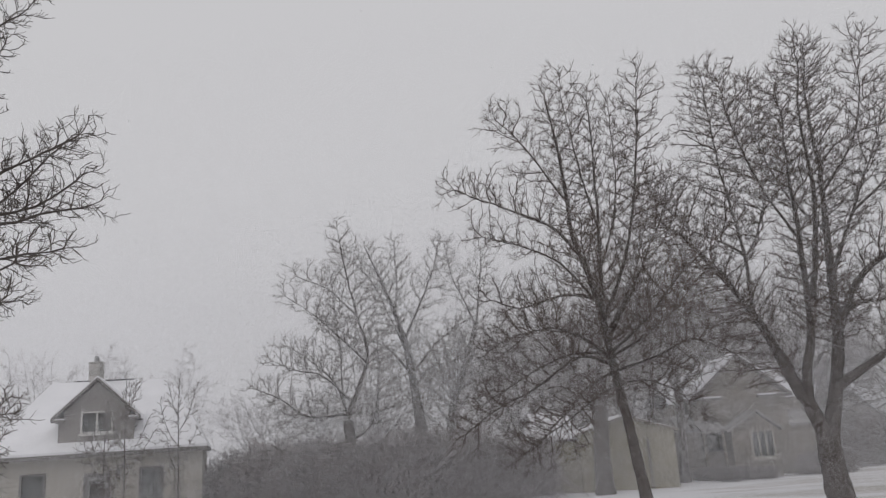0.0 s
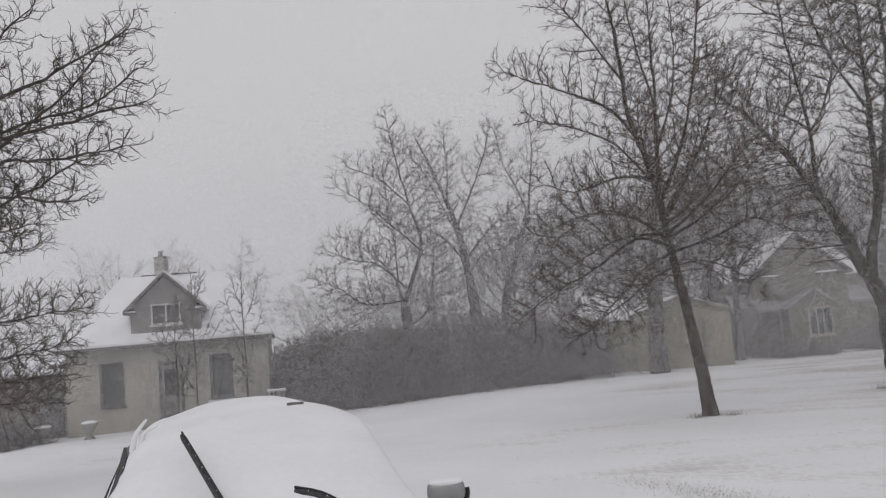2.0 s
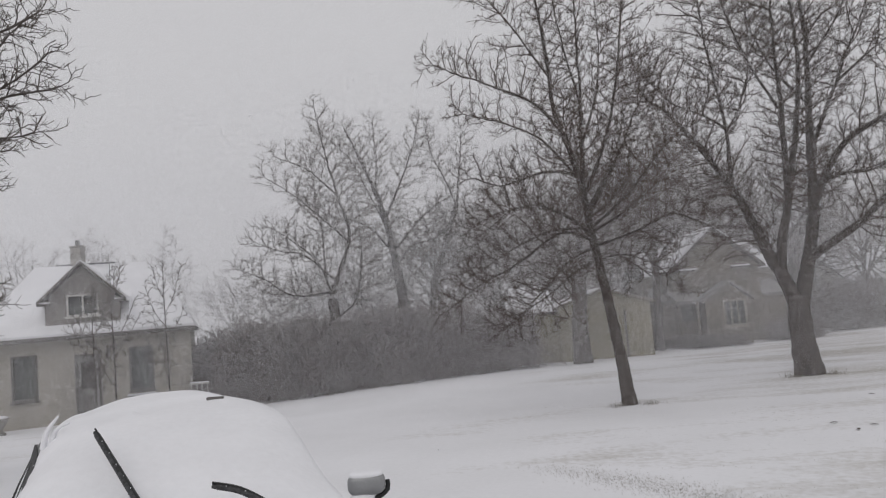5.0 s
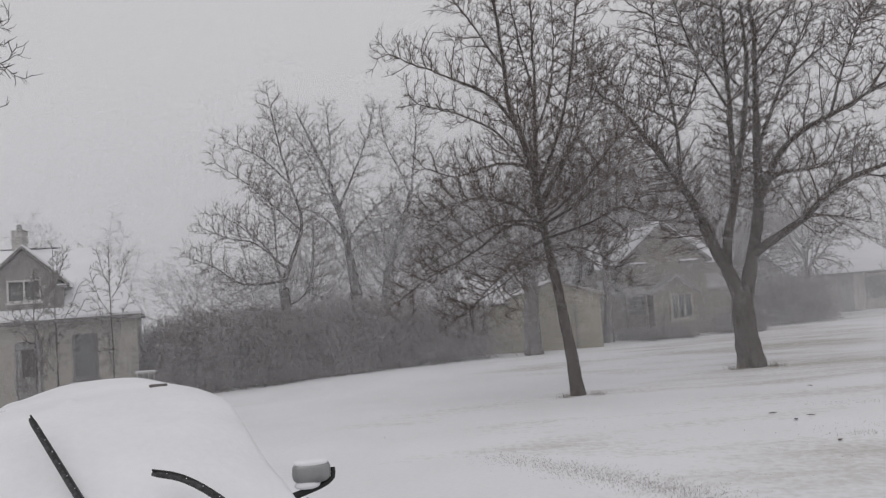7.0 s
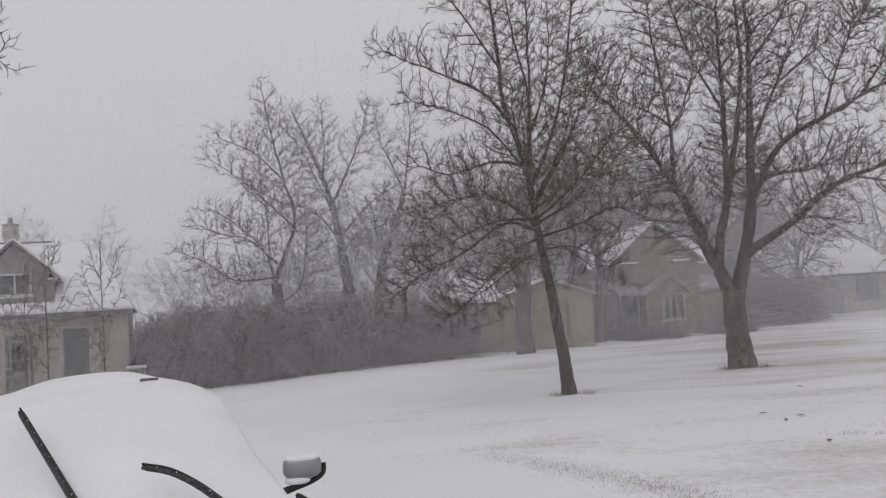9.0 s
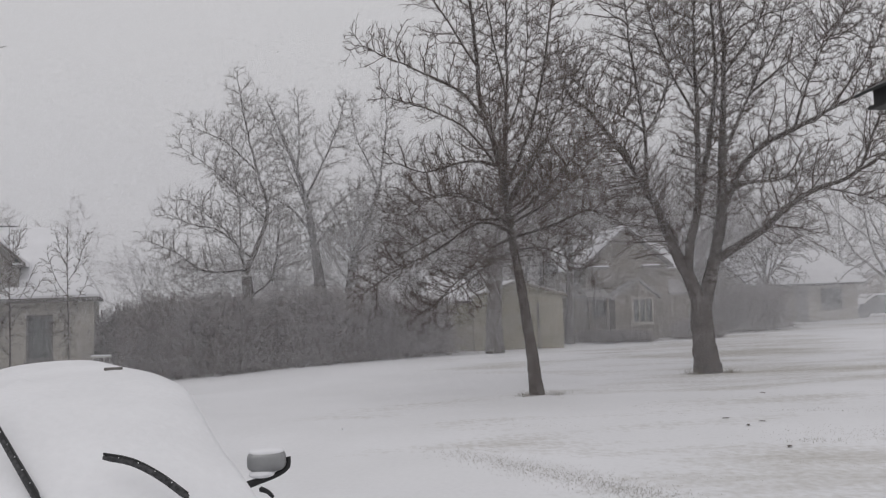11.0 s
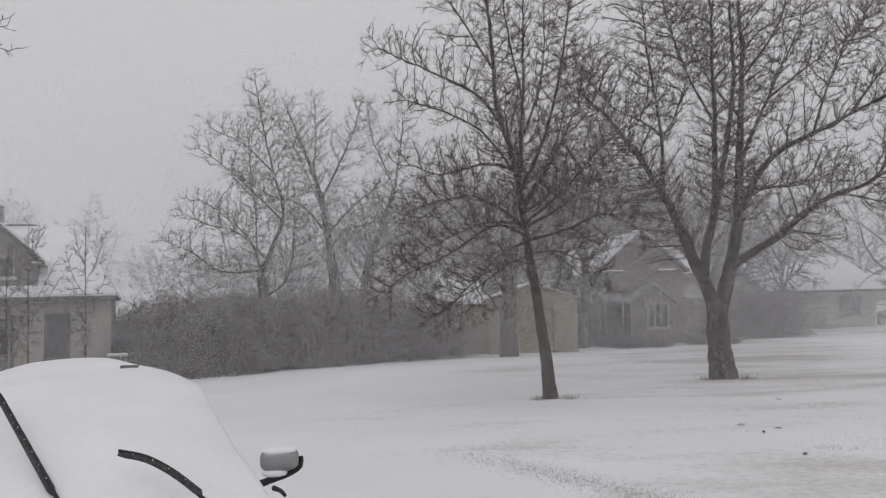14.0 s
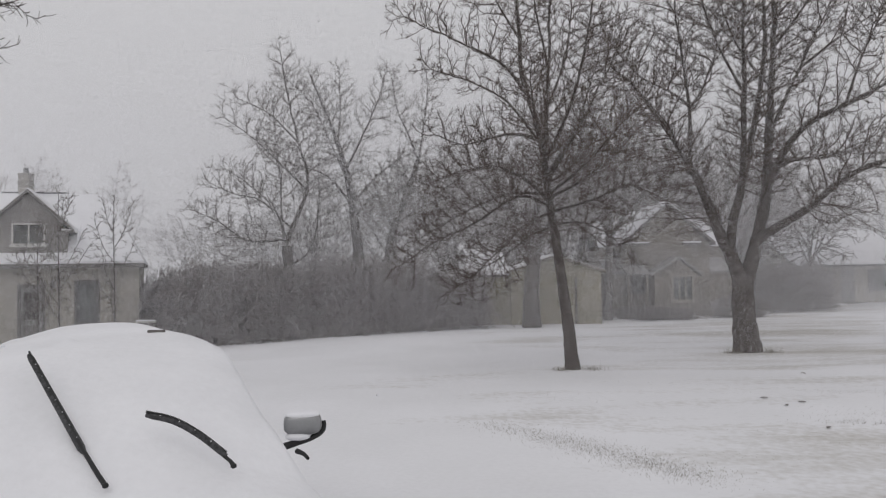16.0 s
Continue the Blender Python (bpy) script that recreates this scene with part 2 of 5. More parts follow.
def quads(name, v, f):
    """A mesh from arrays of points and of faces with a fixed number of corners."""
    me = bpy.data.meshes.new(name)
    k = f.shape[1]
    me.vertices.add(len(v))
    me.vertices.foreach_set("co", np.asarray(v, np.float32).ravel())
    me.loops.add(f.size)
    me.loops.foreach_set("vertex_index", f.astype(np.int32).ravel())
    me.polygons.add(len(f))
    me.polygons.foreach_set("loop_start", np.arange(0, f.size, k, dtype=np.int32))
    me.polygons.foreach_set("use_smooth", np.ones(len(f), bool))
    me.update(calc_edges=True)
    return me


def spline(pts, step=0.35):
    """Catmull-Rom through the points."""
    p = np.asarray(pts, float)
    if len(p) < 3:
        n = max(2, int(np.linalg.norm(p[-1] - p[0]) / step))
        return p[0] + (p[-1] - p[0]) * np.linspace(0, 1, n + 1)[:, None]
    q = np.vstack([2 * p[0] - p[1], p, 2 * p[-1] - p[-2]])
    out = []
    for i in range(1, len(q) - 2):
        n = max(2, int(np.linalg.norm(q[i + 1] - q[i]) / step))
        for s in np.arange(n) / n:
            out.append(0.5 * (2 * q[i] + (q[i + 1] - q[i - 1]) * s + (2 * q[i - 1] - 5 * q[i] + 4 * q[i + 1] - q[i + 2]) * s ** 2 + (3 * q[i] - q[i - 1] - 3 * q[i + 1] + q[i + 2]) * s ** 3))
    return np.array(out + [q[-2]])


# ---------------------------------------------------------------- ground
def ground_z(x, y):
    """The lawn is nearly level and falls a little towards the house."""
    fall = np.clip((-x - 1.0) / 8.0, 0, 1) * np.clip((y - 9.0) / 15.0, 0, 1)
    fall = fall * fall * (3 - 2 * fall)
    return 0.15 - 0.24 * fall


def drift(x, y):
    """Low wind drifts and the shallow wheel ruts of the drive."""
    h = 0.035 * np.sin(0.55 * y - 0.16 * x + 1.1 * np.sin(0.23 * x)) * np.clip((y - 6) / 8, 0, 1)
    h += 0.018 * np.sin(1.7 * y + 0.6 * x + 2 * np.sin(0.4 * x + 1)) * np.sin(0.5 * x + 0.3)
    return h * np.clip(1 - (np.hypot(x, y - 20) - 40) / 40, 0, 1)


def build_ground():
    a = np.linspace(-1, 1, 201)
    gx = 2 + 42 * a + 900 * a ** 7
    b = np.linspace(0, 1, 181)
    gy = -25 + 78 * b + 1200 * b ** 9
    X, Y = np.meshgrid(gx, gy)
    Z = ground_z(X, Y) + drift(X, Y)
    v = np.stack([X, Y, Z], -1).reshape(-1, 3)
    i = np.arange(180)[:, None] * 201 + np.arange(200)[None, :]
    f = np.stack([i, i + 1, i + 202, i + 201], -1).reshape(-1, 4)
    ob = link_mesh("ground", quads("ground", v, f), LAWN)
    tagged(ob, "snow-dusted lawn and drive with wind-blown drifts", "ground", kind="structure")


build_ground()


# ---------------------------------------------------------------- trees
def unit(v):
    return v / (np.linalg.norm(v) + 1e-9)


def spread_out(rng, seeds, heading, goals, step, near, kill, rounds, lift, keep, heart):
    """Branches that grow from the limbs towards goals scattered through the crown, until each goal is reached."""
    pos, way, parent = seeds.copy(), heading.copy(), np.full(len(seeds), -1)
    kids = np.zeros(len(seeds), int)
    best, which = np.full(len(goals), 1e9), np.zeros(len(goals), int)
    live = np.ones(len(goals), bool)

    def meet(first):
        for a in range(first, len(pos), 400):
            g = np.flatnonzero(live)
            if not len(g):
                return
            q, w = goals[g], pos[a:a + 400]
            d = (w * w).sum(1)[None, :] - 2 * q @ w.T
            k = d.argmin(1)
            d = np.sqrt(np.maximum(d[np.arange(len(g)), k] + (q * q).sum(1), 0))
            closer = d < best[g]
            best[g[closer]], which[g[closer]] = d[closer], k[closer] + a
    meet(0)
    live &= best > kill
    for _ in range(rounds):
        act = np.flatnonzero(live & (best < near) & (kids[which] < 4))
        if not len(act):
            break
        at = which[act]
        to = unit_rows(goals[act] - pos[at])
        outward = unit_rows(pos - heart)
        behind = ((to * way[at]).sum(1) < -0.30) & (parent[at] >= 0) | ((to * outward[at]).sum(1) < -0.55)
        live[act[behind]] = False
        at, to = at[~behind], to[~behind]
        if not len(at):
            break
        pull = np.zeros((len(pos), 3))
        np.add.at(pull, at, to)
        src = np.unique(at)
        d = unit_rows(unit_rows(pull[src]) + keep * way[src] + 0.38 * outward[src] + np.array((0, 0, lift)) + rng.normal(0, 0.13, (len(src), 3)))
        first = len(pos)
        pos, way = np.concatenate([pos, pos[src] + d * step]), np.concatenate([way, d])
        parent, kids = np.concatenate([parent, src]), np.concatenate([kids, np.zeros(len(src), int)])
        kids[src] += 1
        meet(first)
        live &= best > kill
    return pos, way, parent


SPEC = dict(coarse=0.14, start=0.22, gap=0.3, step=0.13, near=2.6, kill=0.13, rounds=44, lift=0.05, keep=0.5, tip=0.0055, goals=150, wide=1.6, count=1.4, twig=(0.07, 0.24), most=0.035)


def tree(name, base, limbs, seed, label, group="", bark=None, twigs=None, **changes):
    """A bare tree. limbs: (points from the base, thick end, thin end); the branches and twigs between them grow by rule."""
    spec = {**SPEC, **changes}
    rng = np.random.default_rng(seed)
    base = np.array((base[0], base[1], float(ground_z(base[0], base[1])) - 0.03 if len(base) < 3 else base[2]))
    ob = empty(name, base, label, "tree", group)
    wood, fine = Tubes(), Tubes()
    seeds, heading, girth, goals = [], [], [], []
    for nr, (pts, r0, r1) in enumerate(limbs):
        path = spline(pts, spec["coarse"])
        if nr:
            path = path + np.cumsum(rng.normal(0, 0.018, path.shape), 0) * np.linspace(0, 1, len(path))[:, None]
        u = np.linspace(0, 1, len(path))
        if nr and r0 < 0.1:
            r0 = 0.74 * r0
        rad = r0 + (r1 - r0) * u ** 0.7
        if nr == 0:
            flare = np.exp(-np.linalg.norm(path - path[0], axis=1) / 0.35)
            rad = rad * (1 + 0.18 * flare)
        rad = rad * (1 + rng.normal(0, 0.03, len(rad)))
        if r0 > 0.12:
            path = spline(path[::2] if len(path) > 4 else path, 0.65 * spec["coarse"])
            rad = np.interp(np.linspace(0, 1, len(path)), np.linspace(0, 1, len(rad)), rad)
        wood.add(path, rad, 14 if r0 > 0.12 and spec["coarse"] < 0.5 else 7 if spec["coarse"] < 0.5 else 5)
        wood.v[-1] = wood.v[-1] + rng.normal(0, 0.030 * r0 + 0.001, wood.v[-1].shape)
        start = spec["trunk_start"] if nr == 0 and "trunk_start" in spec else spec["start"]
        first = int(start * (len(path) - 1))
        part_path = path[first:]
        skip = max(1, int(spec["gap"] / spec["coarse"]))
        seeds.append(part_path[::-skip])
        heading.append(unit_rows(np.gradient(path, axis=0))[first:][::-skip])
        girth.append(rad[first:][::-skip])
        length = np.sum(np.linalg.norm(np.diff(part_path, axis=0), axis=1))
        n = int(length * spec["goals"])
        pick = rng.integers(0, len(part_path), n)
        room = spec["wide"] * (1.0 - 0.60 * pick / len(part_path))
        goals.append(part_path[pick] + unit_rows(rng.normal(0, 1, (n, 3))) * (room * rng.uniform(0, 1, n) ** 0.5)[:, None])
    seeds, heading, girth, goals = (np.concatenate(a) for a in (seeds, heading, girth, goals))
    goals = goals[goals[:, 2] > spec.get("floor", 1.4)]
    pos, way, parent = spread_out(rng, seeds, heading, goals, spec["step"], spec["near"], spec["kill"], spec["rounds"], spec["lift"], spec["keep"], np.array(spec.get("heart", limbs[0][0][len(limbs[0][0]) // 2]), float))
    n0, total = len(seeds), len(pos)
    flow, main, most = np.zeros(total), np.full(total, -1), np.zeros(total)
    for k in range(total - 1, n0 - 1, -1):
        flow[k] = max(flow[k], spec["tip"] ** 2.3)
        up = parent[k]
        flow[up] += flow[k]
        if flow[k] > most[up]:
            most[up], main[up] = flow[k], k
    rad = np.minimum(flow ** (1 / 2.3), spec["most"])
    for k in range(n0, total):
        up = parent[k]
        if up >= n0 and main[up] == k:
            continue
        line = [up, k]
        while main[line[-1]] >= 0:
            line.append(main[line[-1]])
        r = rad[line].copy()
        r[0] = min(r[1], girth[up]) if up < n0 else r[1]
        fine.add(pos[line], r, 5 if r[0] > 0.022 else 4 if r[0] > 0.012 else 3)
    thin = np.flatnonzero((np.arange(total) >= n0) & (rad < 3.2 * spec["tip"]))
    many = np.repeat(thin, rng.poisson(spec["count"], len(thin)))
    side = unit_rows(np.cross(way[many], rng.normal(0, 1, (len(many), 3))))
    d = unit_rows(way[many] * rng.uniform(0.45, 1.0, (len(many), 1)) + side * 0.75 + np.array((0, 0, 0.16)))
    long = rng.uniform(*spec["twig"], len(many))[:, None]
    p = pos[many] - way[many] * rng.uniform(0, spec["step"], (len(many), 1))
    mid = p + d * long * 0.55
    end = mid + unit_rows(d + np.array((0, 0, 0.35)) + rng.normal(0, 0.15, d.shape)) * long * 0.45
    if spec["coarse"] < 0.2:
        fine.add_many(p, mid, 0.80 * spec["tip"], 0.72 * spec["tip"])
        fine.add_many(mid, end, 0.72 * spec["tip"], 0.55 * spec["tip"])
    else:
        fine.add_many(p, end, 0.80 * spec["tip"], 0.55 * spec["tip"])
    link_mesh("trunk", wood.mesh("trunk"), bark or BARK, ob, "rough bark")
    link_mesh("crown", fine.mesh("crown"), twigs or (TWIG_HAZED if bark else TWIG), ob, "bare twigs")
    return ob


# the leaning tree on the lawn
tree("leaning_tree", (3.02, 17.2), [
    ([(0, 0, 0), (-0.06, 0, 0.8), (-0.26, 0.02, 2.5), (-0.42, 0.05, 3.6), (-0.53, 0, 4.6), (-0.72, -0.1, 5.5), (-1.02, -0.2, 6.5), (-1.06, -0.2, 7.4), (-1.18, -0.3, 8.7), (-1.35, -0.3, 9.9)], 0.155, 0.016),
    ([(-0.55, 0, 4.7), (-0.42, 0.3, 5.8), (-0.33, 0.5, 6.8), (-0.28, 0.6, 7.9), (-0.2, 0.7, 9.3), (-0.25, 0.8, 10.6)], 0.085, 0.012),
    ([(-0.85, -0.1, 6.0), (-1.4, -0.5, 6.62), (-2.1, -0.8, 6.98), (-2.9, -1.0, 7.3), (-3.55, -1.1, 7.6)], 0.065, 0.01),
    ([(-0.62, 0, 5.1), (-1.3, 0.5, 5.35), (-2.1, 0.9, 5.25), (-2.9, 1.0, 5.5)], 0.06, 0.01),
    ([(-0.42, 0, 3.65), (-1.2, -0.5, 3.8), (-2.1, -0.9, 3.3), (-3.0, -1.1, 2.9), (-3.65, -1.2, 2.45)], 0.055, 0.009),
    ([(-0.4, 0, 3.5), (0.4, -0.4, 3.7), (1.1, -0.6, 3.95), (1.8, -0.7, 3.6)], 0.05, 0.009),
    ([(-0.48, 0, 4.2), (0.2, 0.4, 5.2), (0.8, 0.7, 6.2), (1.4, 0.9, 7.2), (1.9, 1.0, 8.0)], 0.07, 0.01),
    ([(-0.53, 0, 4.6), (0.0, -0.4, 5.7), (0.35, -0.6, 7.0), (0.65, -0.7, 8.4), (0.85, -0.7, 9.9)], 0.07, 0.01),
    ([(-1.06, -0.2, 7.3), (-1.6, -0.1, 8.2), (-2.1, 0, 9.0), (-2.6, 0.1, 9.6)], 0.045, 0.01),
    ([(-0.33, 0.5, 6.8), (-0.6, 0.4, 8.2), (-0.75, 0.3, 9.6), (-0.7, 0.3, 10.4)], 0.045, 0.009),
    ([(-0.42, 0.3, 5.8), (0.1, 0.6, 7.2), (0.3, 0.8, 8.8), (0.35, 0.8, 10.0)], 0.045, 0.009),
    ([(-0.4, 0, 3.5), (-1.0, 0.5, 3.2), (-1.7, 0.8, 2.5), (-2.4, 0.9, 1.95)], 0.045, 0.009),
    ([(-0.5, 0, 4.4), (-0.7, -1.0, 4.8), (-1.0, -1.8, 5.3), (-1.2, -2.3, 6.0)], 0.05, 0.009),
    ([(-0.5, 0, 4.1), (0.2, 1.1, 4.6), (0.7, 1.9, 5.2), (1.3, 2.4, 5.8)], 0.05, 0.009),
    ([(-0.45, 0, 3.9), (0.3, -0.9, 4.5), (0.9, -1.4, 5.2), (1.5, -1.6, 5.7)], 0.05, 0.009),
    ([(-0.6, 0, 5.0), (-1.4, -0.3, 5.9), (-2.2, -0.3, 6.3), (-3.0, -0.2, 6.6)], 0.05, 0.009),
    ([(-0.42, 0, 3.6), (-1.0, -0.9, 4.1), (-1.9, -1.5, 4.3), (-2.7, -1.8, 3.9)], 0.05, 0.009),
    ([(-0.45, 0, 3.9), (-1.3, 0.8, 4.0), (-2.4, 1.3, 3.7), (-3.3, 1.5, 3.2)], 0.05, 0.009),
    ([(-0.45, 0, 3.8), (0.5, 0.5, 4.3), (1.4, 0.8, 5.0), (2.1, 0.9, 5.8)], 0.05, 0.009),
    ([(-0.5, 0, 4.3), (0.3, 0.9, 5.4), (0.9, 1.4, 6.6), (1.3, 1.6, 7.8)], 0.05, 0.009),
    ([(-0.36, 0, 3.2), (0.3, 0.4, 3.3), (1.0, 0.6, 3.1), (1.5, 0.6, 2.7)], 0.035, 0.008),
    ([(-0.36, 0, 3.2), (-1.0, -0.5, 2.9), (-1.8, -0.8, 2.3), (-2.4, -0.9, 1.9)], 0.035, 0.008),
    ([(-0.45, 0, 3.8), (-1.2, 0.3, 4.4), (-2.2, 0.2, 4.5), (-3.1, 0.1, 4.1)], 0.05, 0.009),
], 11, "leaning bare tree with dense twigs on a snowy lawn", trunk_start=0.36, goals=270, wide=1.4, gap=0.42, kill=0.125, tip=0.0062, count=1.6, heart=(-0.35, 0, 2.9), twigs=TWIG_NEAR)

# the large forked tree
tree("forked_tree", (8.12, 20.4), [
    ([(0.05, 0, 0), (0.0, 0, 0.6), (-0.04, 0, 1.3), (-0.03, 0, 2.0)], 0.315, 0.27),
    ([(-0.05, 0, 1.7), (-0.3, 0, 2.45), (-0.57, 0, 2.95), (-0.92, 0.1, 3.9), (-1.3, 0.2, 4.7), (-1.95, 0.3, 5.75), (-2.8, 0.4, 6.9), (-3.4, 0.5, 7.6)], 0.21, 0.025),
    ([(-0.35, 0, 2.6), (-0.33, -0.2, 3.4), (-0.13, -0.3, 4.3), (-0.1, -0.4, 5.4), (-0.1, -0.5, 7.0), (-0.2, -0.6, 8.8), (-0.3, -0.6, 10.6)], 0.14, 0.016),
    ([(-0.1, -0.3, 4.5), (0.3, -0.3, 6.0), (0.6, -0.4, 8.0), (0.7, -0.4, 10.0), (0.9, -0.4, 11.7)], 0.11, 0.012),
    ([(0.05, 0, 1.8), (0.28, 0, 2.6), (0.5, 0.1, 3.3), (0.75, 0.2, 4.4), (0.85, 0.2, 5.9), (0.95, 0.2, 7.4), (1.1, 0.3, 9.0), (1.0, 0.3, 11.0), (1.2, 0.3, 12.1)], 0.20, 0.015),
    ([(0.8, 0.2, 4.4), (1.25, 0, 5.4), (1.7, -0.3, 5.95), (2.5, -0.6, 6.35), (3.4, -0.8, 6.8), (4.3, -1.0, 7.3), (5.2, -1.0, 8.0)], 0.12, 0.014),
    ([(0.35, 0, 2.9), (0.9, -0.3, 3.3), (1.5, -0.6, 3.7), (2.1, -0.9, 4.3), (2.8, -1.1, 4.7), (3.6, -1.2, 5.0), (4.1, -1.3, 5.9), (4.5, -1.3, 7.0)], 0.13, 0.02),
    ([(0.75, 0.2, 4.3), (1.3, 0.5, 4.9), (2.0, 0.8, 5.1), (3.0, 1.0, 5.2), (4.0, 1.2, 5.6)], 0.075, 0.012),
    ([(0.9, 0.2, 5.8), (1.5, 0.4, 6.9), (1.95, 0.5, 7.7), (2.4, 0.6, 8.6), (3.1, 0.7, 9.8), (3.6, 0.7, 11.0)], 0.09, 0.012),
    ([(-1.3, 0.2, 4.7), (-1.3, 0.1, 5.6), (-1.35, 0, 6.6), (-1.55, 0, 8.0), (-1.75, 0, 9.4), (-1.9, 0, 11.5)], 0.09, 0.012),
    ([(-1.33, 0, 6.5), (-2.0, -0.4, 6.8), (-2.9, -0.6, 7.3), (-3.6, -0.7, 8.2)], 0.05, 0.01),
    ([(-1.3, 0.1, 6.4), (-0.7, 0.6, 7.2), (-0.3, 0.9, 8.4), (-0.2, 1.0, 10.0)], 0.05, 0.01),
    ([(-0.1, -0.4, 6.8), (-0.9, -0.9, 8.0), (-1.4, -1.2, 9.4), (-1.6, -1.3, 11.0)], 0.055, 0.01),
    ([(-0.9, 0.1, 3.9), (-1.7, -0.6, 5.0), (-2.3, -1.0, 5.8), (-2.9, -1.3, 6.3)], 0.06, 0.01),
    ([(0.9, 0.2, 7.0), (0.3, 1.0, 8.4), (0.0, 1.5, 10.0), (0.1, 1.7, 11.8)], 0.06, 0.01),
    ([(2.5, -0.6, 6.35), (3.0, -0.5, 7.6), (3.6, -0.4, 8.8), (4.4, -0.4, 9.8)], 0.06, 0.01),
    ([(3.4, -0.8, 6.8), (4.4, -0.5, 7.9), (5.2, -0.3, 8.9), (5.9, -0.2, 9.9)], 0.06, 0.01),
    ([(1.9, 0.5, 7.6), (3.0, 0.6, 8.4), (4.2, 0.7, 9.2), (5.0, 0.7, 10.2)], 0.06, 0.01),
    ([(3.6, -1.2, 5.0), (4.6, -1.0, 5.5), (5.6, -0.9, 6.2), (6.5, -0.8, 7.2)], 0.06, 0.01),
    ([(4.3, -1.0, 7.3), (5.2, -1.3, 7.6), (6.2, -1.5, 8.2)], 0.05, 0.01),
    ([(2.8, -1.1, 4.7), (3.4, -1.4, 4.5), (4.1, -1.6, 4.2), (4.6, -1.7, 3.6)], 0.035, 0.009),
    ([(1.0, 0.2, 8.0), (1.9, -0.4, 9.4), (2.4, -0.6, 11.0), (2.6, -0.6, 11.9)], 0.055, 0.01),
], 12, "large forked bare tree with thick dark trunk", trunk_start=0.95, goals=360, wide=1.9, gap=0.5, near=3.0, step=0.145, kill=0.122, tip=0.0072, count=1.7, floor=2.9, heart=(0, 0, 2.2), twigs=TWIG_NEAR)

# the trees behind the hedge
FAR = dict(step=0.19, kill=0.17, near=3.0, rounds=38, goals=260, wide=1.45, gap=0.5, tip=0.0088, count=1.5, coarse=0.22, twig=(0.12, 0.34), floor=2.4, lift=0.10)
tree("hedgerow_tree", (-5.33, 29.0), [
    ([(0.05, 0, 0), (0.0, 0, 2.3), (-0.1, 0, 3.6)], 0.204, 0.19),
    ([(-0.1, 0, 3.5), (0.3, 0.2, 4.5), (0.7, 0.3, 5.8), (0.3, 0.2, 7.5), (0.0, 0.1, 9.0), (-0.2, 0, 10.5)], 0.108, 0.015),
    ([(-0.1, 0, 3.6), (-1.4, -0.4, 3.55), (-2.4, -0.6, 4.2), (-3.2, -0.7, 4.6)], 0.072, 0.012),
    ([(-0.1, 0, 3.6), (-0.6, 0.4, 4.8), (-1.5, 0.7, 5.8), (-2.5, 0.9, 6.6)], 0.079, 0.012),
    ([(0.3, 0.2, 7.3), (-0.6, -0.3, 8.2), (-1.7, -0.5, 8.8)], 0.058, 0.012),
    ([(0.0, 0, 2.6), (0.7, 0.4, 3.2), (1.0, 0.6, 4.5), (1.1, 0.7, 6.3)], 0.058, 0.012),
    ([(0.6, 0.3, 5.5), (-0.4, -0.8, 6.6), (-1.2, -1.2, 7.4), (-2.0, -1.3, 8.0)], 0.058, 0.012),
    ([(0.0, 0.1, 4.1), (-0.9, -0.6, 5.0), (-1.8, -1.0, 5.2), (-2.6, -1.2, 5.6)], 0.050, 0.012),
    ([(-0.3, 0.2, 4.2), (-0.5, 1.2, 6.0), (-0.8, 1.8, 7.8), (-1.0, 2.0, 9.3)], 0.058, 0.012),
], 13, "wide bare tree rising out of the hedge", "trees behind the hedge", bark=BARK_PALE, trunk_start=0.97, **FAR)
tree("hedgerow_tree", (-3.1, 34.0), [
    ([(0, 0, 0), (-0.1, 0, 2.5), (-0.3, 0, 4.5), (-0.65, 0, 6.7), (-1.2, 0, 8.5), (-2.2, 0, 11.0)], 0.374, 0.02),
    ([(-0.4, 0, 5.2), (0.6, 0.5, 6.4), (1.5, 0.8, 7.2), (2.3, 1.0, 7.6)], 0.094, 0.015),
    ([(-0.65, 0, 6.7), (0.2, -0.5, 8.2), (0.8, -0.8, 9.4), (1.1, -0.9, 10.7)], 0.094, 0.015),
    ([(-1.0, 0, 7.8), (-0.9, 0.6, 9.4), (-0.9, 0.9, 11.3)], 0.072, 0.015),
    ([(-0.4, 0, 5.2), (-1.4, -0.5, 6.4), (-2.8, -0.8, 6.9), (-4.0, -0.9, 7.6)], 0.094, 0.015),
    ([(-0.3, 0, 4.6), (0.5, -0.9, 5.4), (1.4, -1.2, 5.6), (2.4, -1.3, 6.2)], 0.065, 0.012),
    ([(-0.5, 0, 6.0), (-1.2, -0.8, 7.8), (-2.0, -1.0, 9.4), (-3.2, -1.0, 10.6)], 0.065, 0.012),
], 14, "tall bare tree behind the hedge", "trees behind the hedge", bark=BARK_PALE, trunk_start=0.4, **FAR)
